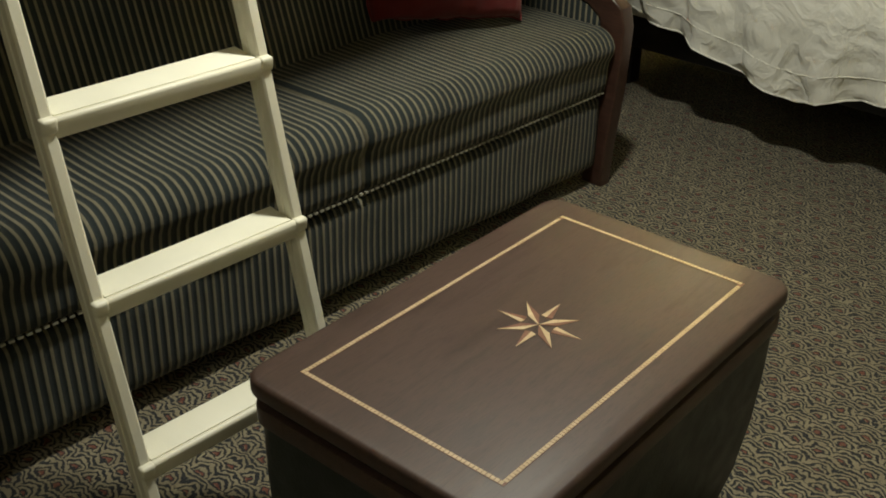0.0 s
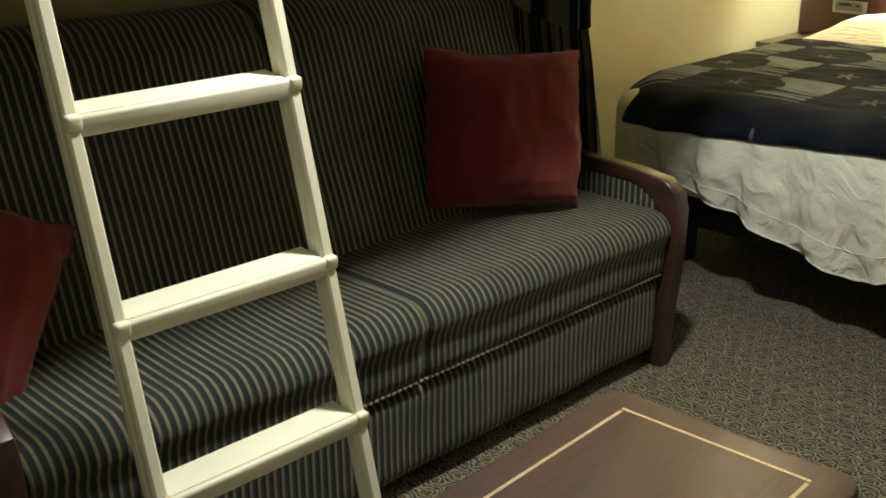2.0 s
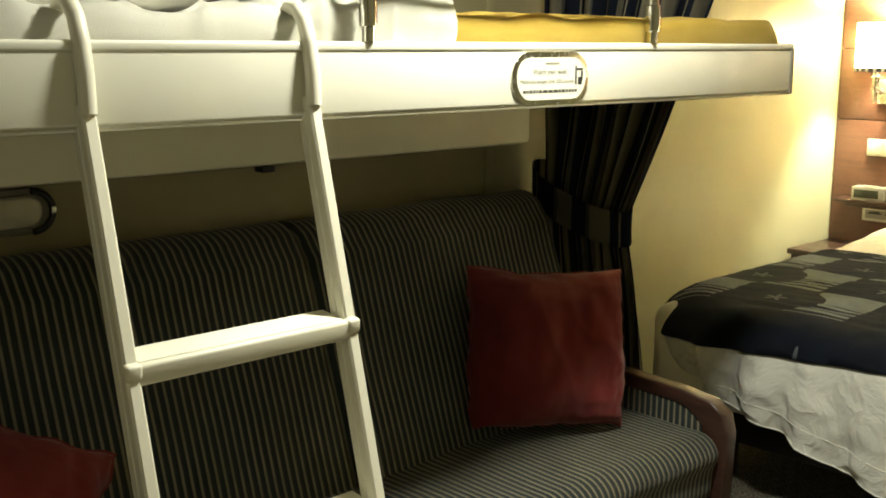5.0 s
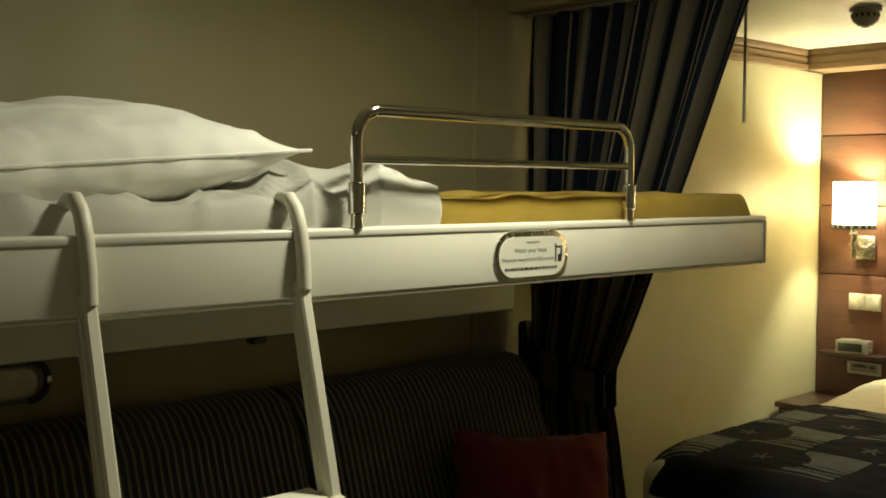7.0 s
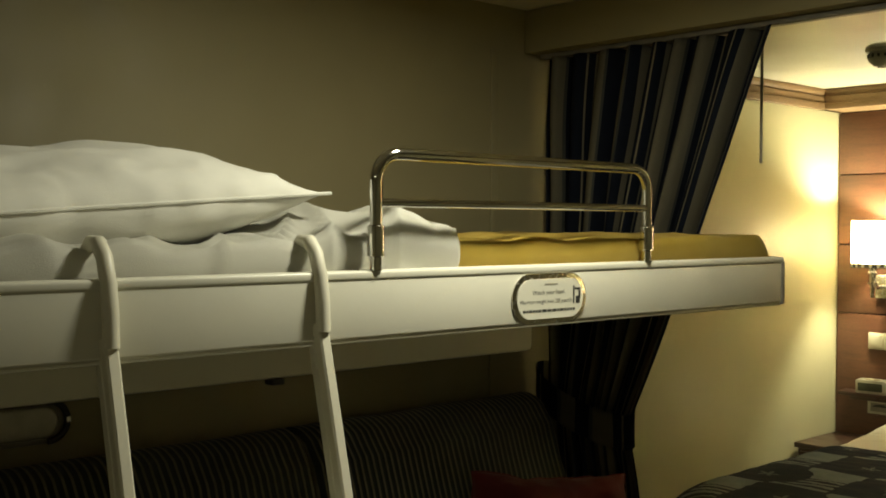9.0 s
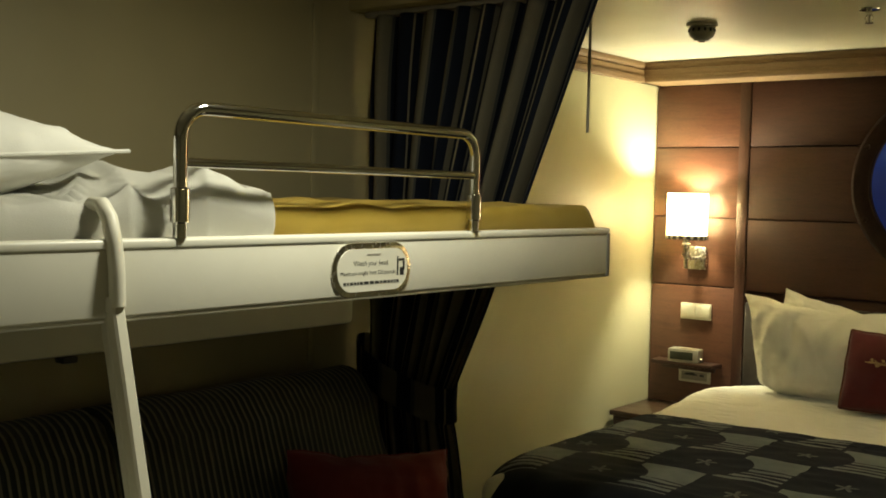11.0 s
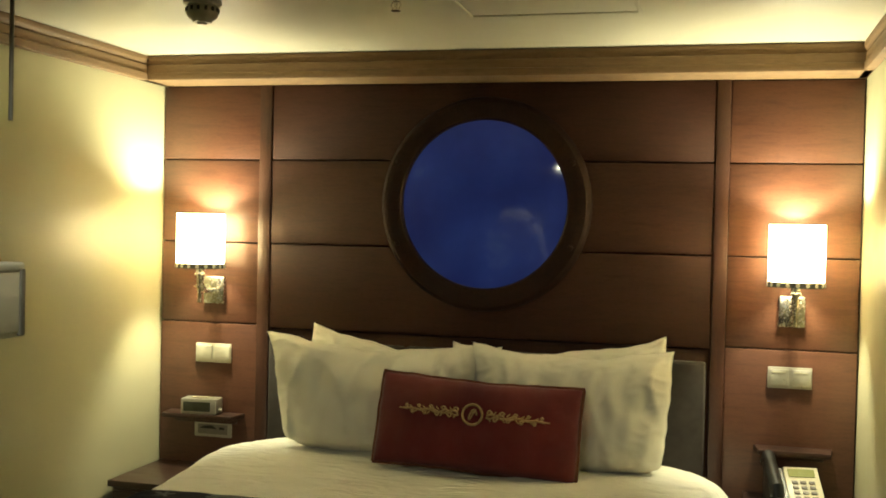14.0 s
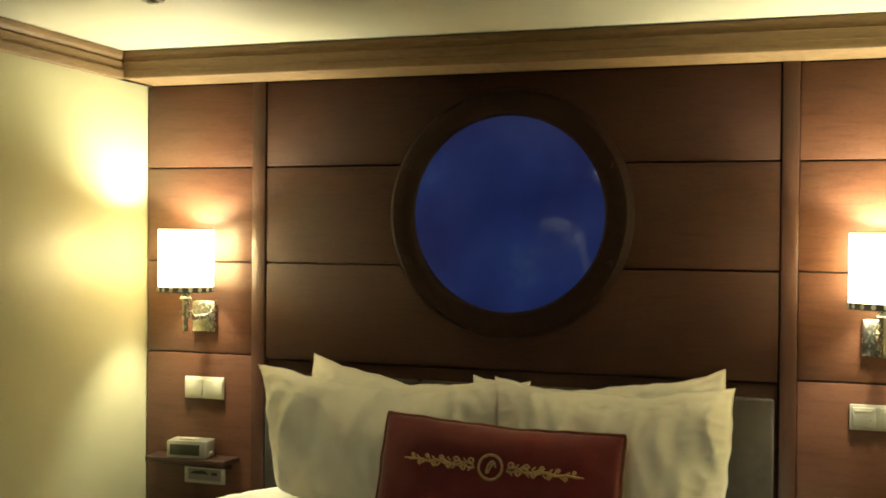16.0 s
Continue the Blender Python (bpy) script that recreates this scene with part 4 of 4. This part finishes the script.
# the inlaid border is a row of small maple blocks between two thin strips
bw, bl = 0.3305, 0.596
for x0, x1, y0, y1 in ((-bw / 2, bw / 2, bl / 2 - 0.007, bl / 2), (-bw / 2, bw / 2, -bl / 2, -bl / 2 + 0.007), (-bw / 2, -bw / 2 + 0.007, -bl / 2 + 0.0072, bl / 2 - 0.0072), (bw / 2 - 0.007, bw / 2, -bl / 2 + 0.0072, bl / 2 - 0.0072)):
    strip = box(x0, x1, y0, y1, 0.4600, 0.4604)
    part("border_inlay", strip, INLAY_DARK, tab, "thin inlaid border line", smooth=False)
    long_x = x1 - x0 > y1 - y0
    n = int(max(x1 - x0, y1 - y0) / 0.0062)
    blocks = bmesh.new()
    for i in range(n):
        if long_x:
            box(x0 + i * 0.0062, x0 + i * 0.0062 + 0.0048, y0 + 0.0005, y1 - 0.0005, 0.4605, 0.4608, bm=blocks)
        else:
            box(x0 + 0.0005, x1 - 0.0005, y0 + i * 0.0062, y0 + i * 0.0062 + 0.0048, 0.4605, 0.4608, bm=blocks)
    part("border_strip", blocks, INLAY, tab, "pale maple border blocks", smooth=False)
for k in range(8):
    a = 2 * pi * k / 8 + 0.13
    r, w = (0.066, 0.017) if k % 2 == 0 else (0.060, 0.015)
    base = 0.0 if k % 2 else 0.022
    for s, mat, lbl in ((1, INLAY, "pale maple star point"), (-1, INLAY_DARK, "dark rosewood star point")):
        bm = bmesh.new()
        hip = 0.024
        p = [(base, 0.0), (hip, s * w * 0.55), (r, 0.0)] if base < 0.01 else [(base, 0.0), (base + 0.002, s * w * 0.5), (r, 0.0)]
        tip = [bm.verts.new((q * cos(a) - e * sin(a), q * sin(a) + e * cos(a), 0.4607 + 0.00005 * k)) for q, e in p]
        bm.faces.new(tip if s > 0 else list(reversed(tip)))
        geo = bmesh.ops.extrude_face_region(bm, geom=bm.faces[:])
        for v in geo["geom"]:
            if isinstance(v, bmesh.types.BMVert):
                v.co.z = 0.4601
        bmesh.ops.recalc_face_normals(bm, faces=bm.faces)
        part("star_point", bm, mat, tab, lbl, smooth=False)

# ---------------------------------------------------------------- bunk
KX0, KX1, KY0, KY1, KZ0, KZ1 = 0.36, 1.205, -4.95, -2.573, 1.306, 1.406
bunk = thing("pull_down_bunk", "white enamelled fold-down bunk fixed above the sofa", "bunk bed", (0, 0, 0))
part("front_rail", box(KX1 - 0.03, KX1, KY0, KY1, KZ0, KZ1, 0.006, 3), WHITE_METAL, bunk, "white front rail")
part("front_lip", box(KX1 - 0.034, KX1 + 0.0022, KY0, KY1 + 0.002, KZ1 - 0.006, KZ1 + 0.010, 0.005, 3), WHITE_METAL, bunk, "rolled white top lip")
part("end_rail", box(KX0, KX1 - 0.031, KY1 - 0.03, KY1 - 0.001, KZ0, KZ1, 0.006, 3), WHITE_METAL, bunk)
part("end_cap", box(KX1 - 0.012, KX1 + 0.003, KY1 - 0.010, KY1 + 0.003, KZ0 - 0.003, KZ1, 0.003), GREY, bunk, "grey edge strip at the bunk's end")
part("bottom_edge", box(KX1 - 0.028, KX1 - 0.004, KY0, KY1, KZ0 - 0.005, KZ0 + 0.004, 0.003), WHITE_METAL, bunk, "white lower edge strip")
part("deck", box(KX0, KX1 - 0.031, KY0, KY1 - 0.031, KZ0 + 0.004, KZ0 + 0.03), WHITE_METAL, bunk)
part("under_tray", box(KX0, 0.752, KY0, -2.96, 1.180, KZ0 + 0.003, 0.012, 2), WHITE_METAL, bunk, "white underside tray")
part("latch", box(0.72, 0.75, -3.72, -3.69, 1.167, 1.1795, 0.003), BLACK, bunk, "small dark latch")

# safety rail
rail = thing("bunk_guard_rail", "polished chrome tubular guard rail on the bunk edge", "guard rail", (1.203, 0, 0))
ya, yb, zt, rb = -3.822, -3.108, 1.605, 0.045
loop = [(0, ya, 1.47)] + [(0, ya + rb - rb * cos(a), zt - rb + rb * sin(a)) for a in [pi / 2 * i / 8 for i in range(9)]]
loop += [(0, yb - rb + rb * sin(a), zt - rb + rb * cos(a)) for a in [pi / 2 * i / 8 for i in range(9)]] + [(0, yb, 1.47)]
part("top_tube", tube(loop, 0.0105, 14), CHROME, rail)
part("middle_tube", tube([(0, ya + 0.008, 1.525), (0, yb - 0.008, 1.525)], 0.0075, 12), CHROME, rail)
for y in (ya, yb):
    part("sleeve", lathe([(0.010, 1.416), (0.010, 1.437), (0.0145, 1.439), (0.0145, 1.487), (0.011, 1.489)], 18, pose(0, y, 0)), CHROME, rail, "chrome post sleeve")

# notice plate
sign = thing("notice_plate", "oval metal-rimmed white notice plate on the bunk rail", "sign", (KX1 + 0.0005, -3.408, 1.353), (90, 0, 90))
part("rim", extrude(rounded(0.205, 0.094, 0.046, 10), "z", 0.0, 0.003, 0.001), NICKEL, sign, "silver rim")
part("face", extrude(rounded(0.182, 0.074, 0.036, 10), "z", 0.0031, 0.0045), WHITE_METAL, sign, "white printed face")


def writing(words, size, x, y, z, parent):
    data = bpy.data.curves.new("text", "FONT")
    data.body, data.size, data.align_x = words, size, "CENTER"
    src = bpy.data.objects.new("text", data)
    scene.collection.objects.link(src)
    me = bpy.data.meshes.new_from_object(src.evaluated_get(bpy.context.evaluated_depsgraph_get()))
    bpy.data.objects.remove(src)
    me.materials.clear()
    me.materials.append(INK)
    ob = new("lettering", me)
    ob.parent = parent
    ob.matrix_basis = pose(x, y, z)
    return ob


writing("Watch your head.", 0.0125, -0.006, 0.008, 0.0049, sign)
writing("Maximum weight limit 220 pounds.", 0.0102, -0.012, -0.008, 0.0049, sign)
rng = random.Random(4)
x = -0.076
bars = bmesh.new()
while x < 0.068:
    w = rng.uniform(0.004, 0.013)
    box(x, x + w, -0.0245, -0.0195, 0.0046, 0.0050, bm=bars)
    x += w + 0.0025
part("small_print", bars, INK, sign, "line of small print", smooth=False)
brand = bmesh.new()
box(-0.018, 0.018, 0.0255, 0.0285, 0.0046, 0.0050, bm=brand)
part("heading_mark", brand, SILVER, sign, "pale heading mark", smooth=False)
icon = bmesh.new()
box(0.062, 0.066, -0.012, 0.022, 0.0046, 0.0050, bm=icon)
box(0.067, 0.083, 0.014, 0.018, 0.0046, 0.0050, bm=icon)
box(0.070, 0.081, -0.012, 0.002, 0.0046, 0.0050, bm=icon)
box(0.078, 0.083, -0.004, 0.013, 0.0046, 0.0050, bm=icon)
part("pictogram", icon, INK, sign, "black warning pictogram", smooth=False)

# bunk bedding


def bunk_top(x, y):
    return 1.450 + 0.006 * wob(x, y, 0, 0.2, 31) + 0.004 * wob(x * 2, y, 0, 0.09, 32)


def slab(y0, y1, x0, x1, lift, seed, round_end=0.0, z0=1.34):
    """A soft mattress-like cover between y0 and y1."""
    def at(u, v):
        y = y0 + (y1 - y0) * u
        s = v * 4 - 2
        half, r = (x1 - x0) / 2, 0.05
        ease = min(1.0, max(0.0, (y - y0) / 0.10)) if seed == 43 else 1.0
        half -= 0.014 * (1 - ease)
        xx = max(-1.0, min(1.0, s / 1.25)) * half
        over = max(0.0, (abs(s) - 1.25) / 0.75)
        ztop = bunk_top((x0 + x1) / 2 + xx, y) + lift * ease - 0.016 * (1 - ease)
        if seed == 43:
            ztop += 0.030 * exp(-((y + 3.84 - 0.10 * (xx / half)) / 0.075) ** 2)
        end = 0.0
        if round_end:
            k = max(0.0, (y - (y1 - round_end)) / round_end)
            end = (1 - sqrt(max(0.0, 1 - k * k))) * (ztop - 1.395)
        z = ztop - end - over * (ztop - end - z0) - 0.012 * max(0.0, abs(s) - 0.95)
        x = (x0 + x1) / 2 + xx + copysign(0.010 * sin(min(1.0, over * 2) * pi), s) + 0.004 * wob(y, z, 0, 0.12, seed)
        z += (0.012 if seed != 42 else 0.006) * wob(y * 1.6, s * 0.2, 0, 0.12, seed + 3) * (1 - over)
        if seed != 42:
            fold = 1 - 2.6 * abs(wob(y + 0.5 * x, x * 0.5, 0, 0.14, seed + 9))
            z += 0.020 * max(0.0, fold) ** 2 * (1 - over)
            x += 0.012 * max(0.0, fold) ** 2 * over
        return (x, y, z)
    return thicken(sheet(at, 120, 48), 0.004)


solid("bunk_mattress", box(KX0 + 0.01, KX1 - 0.065, KY0 + 0.03, KY1 - 0.07, KZ0 + 0.031, 1.435, 0.03, 3), LINEN, "white mattress lying in the bunk", "mattress")
solid("bunk_sheet", slab(KY0 + 0.02, -3.60, KX0 + 0.012, KX1 - 0.045, 0.004, 41), LINEN, "rumpled white sheet on the bunk mattress", "sheet", smooth="all")
solid("bunk_blanket", slab(-3.66, KY1 - 0.002, KX0 + 0.006, KX1 - 0.040, 0.018, 42, 0.055), YELLOW, "mustard yellow blanket tucked into the bunk", "blanket", smooth="all")
solid("folded_sheet", slab(-4.02, -3.615, KX0 + 0.004, KX1 - 0.036, 0.026, 43), LINEN, "white sheet folded over the yellow blanket", "sheet", smooth="all")
BUNK_CASE = dict(pinch=0.02, wrinkle=1.3, ear=0.06, edge=0.010)
bp = thing("bunk_pillow", "plump white pillow lying on the bunk", "pillow", (0.82, -4.225, 1.515), (-86, 0, 4))
part("case", pillow_bm(0.52, 0.74, 0.19, 51, n=72, **BUNK_CASE), LINEN, bp, smooth="all")
part("seam", tube(pillow_rim(0.52, 0.74, 0.19, 51, **BUNK_CASE), 0.003, 6), LINEN, bp, "stitched white edge seam")

# ---------------------------------------------------------------- ladder
LYA, LYB = -4.280, -3.936


def ladder_x(z):
    return 1.200 + (1.333 - z) * 0.252


lad = thing("bunk_ladder", "cream enamelled metal ladder hooked on the bunk", "ladder", (0, 0, 0))
LEANING = atan2(0.252, 1)
for y in (LYA, LYB):
    bm = bmesh.new()
    n = Vector((1, 0, 0.252)).normalized()
    prof = [(-0.024, -0.010), (-0.020, -0.015), (-0.004, -0.015), (-0.002, -0.0125), (0.002, -0.0125), (0.004, -0.015), (0.020, -0.015), (0.024, -0.010),
            (0.024, 0.010), (0.020, 0.015), (0.004, 0.015), (0.002, 0.0125), (-0.002, 0.0125), (-0.004, 0.015), (-0.020, 0.015), (-0.024, 0.010)]
    ends = []
    for z in (0.022, 1.333):
        ends.append([bm.verts.new(Vector((ladder_x(z), y + q * 0.66, z)) + n * p * 0.76) for p, q in prof])
    for i in range(len(prof)):
        j = (i + 1) % len(prof)
        bm.faces.new((ends[0][i], ends[0][j], ends[1][j], ends[1][i]))
    bm.faces.new(list(reversed(ends[0])))
    bm.faces.new(ends[1])
    bmesh.ops.recalc_face_normals(bm, faces=bm.faces)
    stile = part("stile", bm, LADDER_PAINT, lad)
    part("rubber_foot", box(ladder_x(0) - 0.022, ladder_x(0) + 0.020, y - 0.013, y + 0.013, 0.0, 0.03, 0.004), GREY, stile, "grey rubber foot")
    # the hook: an outer strap, an inner strap and the bend over the rail
    xa = ladder_x(1.33)
    outer = [(xa + 0.016, y, 1.325), (xa + 0.014, y, 1.37), (xa + 0.008, y, 1.41), (xa - 0.004, y, 1.445), (xa - 0.022, y, 1.463), (xa - 0.042, y, 1.463), (xa - 0.056, y, 1.45), (xa - 0.060, y, 1.425), (xa - 0.060, y, 1.412)]
    inner = [(xa - 0.010, y, 1.325), (xa - 0.008, y, 1.345), (xa + 0.001, y, 1.375), (xa + 0.005, y, 1.41), (xa - 0.008, y, 1.44)]
    bm = tube(outer, 0.0115, 12)
    tube(inner, 0.0075, 10, bm)
    box(xa - 0.020, xa + 0.020, y - 0.0115, y + 0.0115, 1.316, 1.338, 0.005, bm=bm)
    part("hook", bm, LADDER_PAINT, stile, "looped cream hook over the rail")
for z in (0.272, 0.515, 0.757, 1.020):
    x = ladder_x(z)
    lie = pose(x, 0, z, 0, 6, 0)
    r = part("rung", box(-0.036, 0.014, LYA + 0.008, LYB - 0.008, -0.024, 0.0, 0.004, m=lie), LADDER_PAINT, lad)
    # the tread's paler colour carries the light from above
    part("tread", box(-0.034, 0.016, LYA + 0.012, LYB - 0.012, 0.0002, 0.003, 0.001, m=lie), RUNG_TOP, r, "ribbed white tread, made paler for the light from above")
    part("nosing", box(0.0142, 0.027, LYA + 0.004, LYB - 0.004, -0.027, 0.0028, 0.0055, 3, m=lie), LADDER_PAINT, r, "rounded front nosing")
    for y in (LYA, LYB):
        part("collar", box(0.012, 0.0292, y - 0.0115, y + 0.0115, -0.018, 0.0042, 0.005, 3, m=lie), LADDER_PAINT, r)

# reading light on the wall under the bunk
cap = thing("bunk_reading_light", "grey capsule wall light, switched off, under the bunk", "wall light", (0.336, -4.12, 1.078), (90, 0, 90))
part("housing", extrude(rounded(0.31, 0.095, 0.046, 10), "z", 0.0, 0.022, 0.006), GREY, cap)
part("lens", extrude(rounded(0.25, 0.07, 0.034, 10), "z", 0.0221, 0.034, 0.008, 3), SILVER, cap, "frosted lens")
for s in (-1, 1):
    part("end_ring", tube([(s * (0.105 + 0.042 * cos(a)), 0.042 * sin(a), 0.026) for a in [-pi / 2 + pi * i / 14 for i in range(15)]], 0.007, 8), BLACK, cap, "black end ring")
    part("clip", box(s * 0.146 - 0.005, s * 0.146 + 0.005, -0.008, 0.008, 0.02, 0.036, 0.002), CHROME, cap)
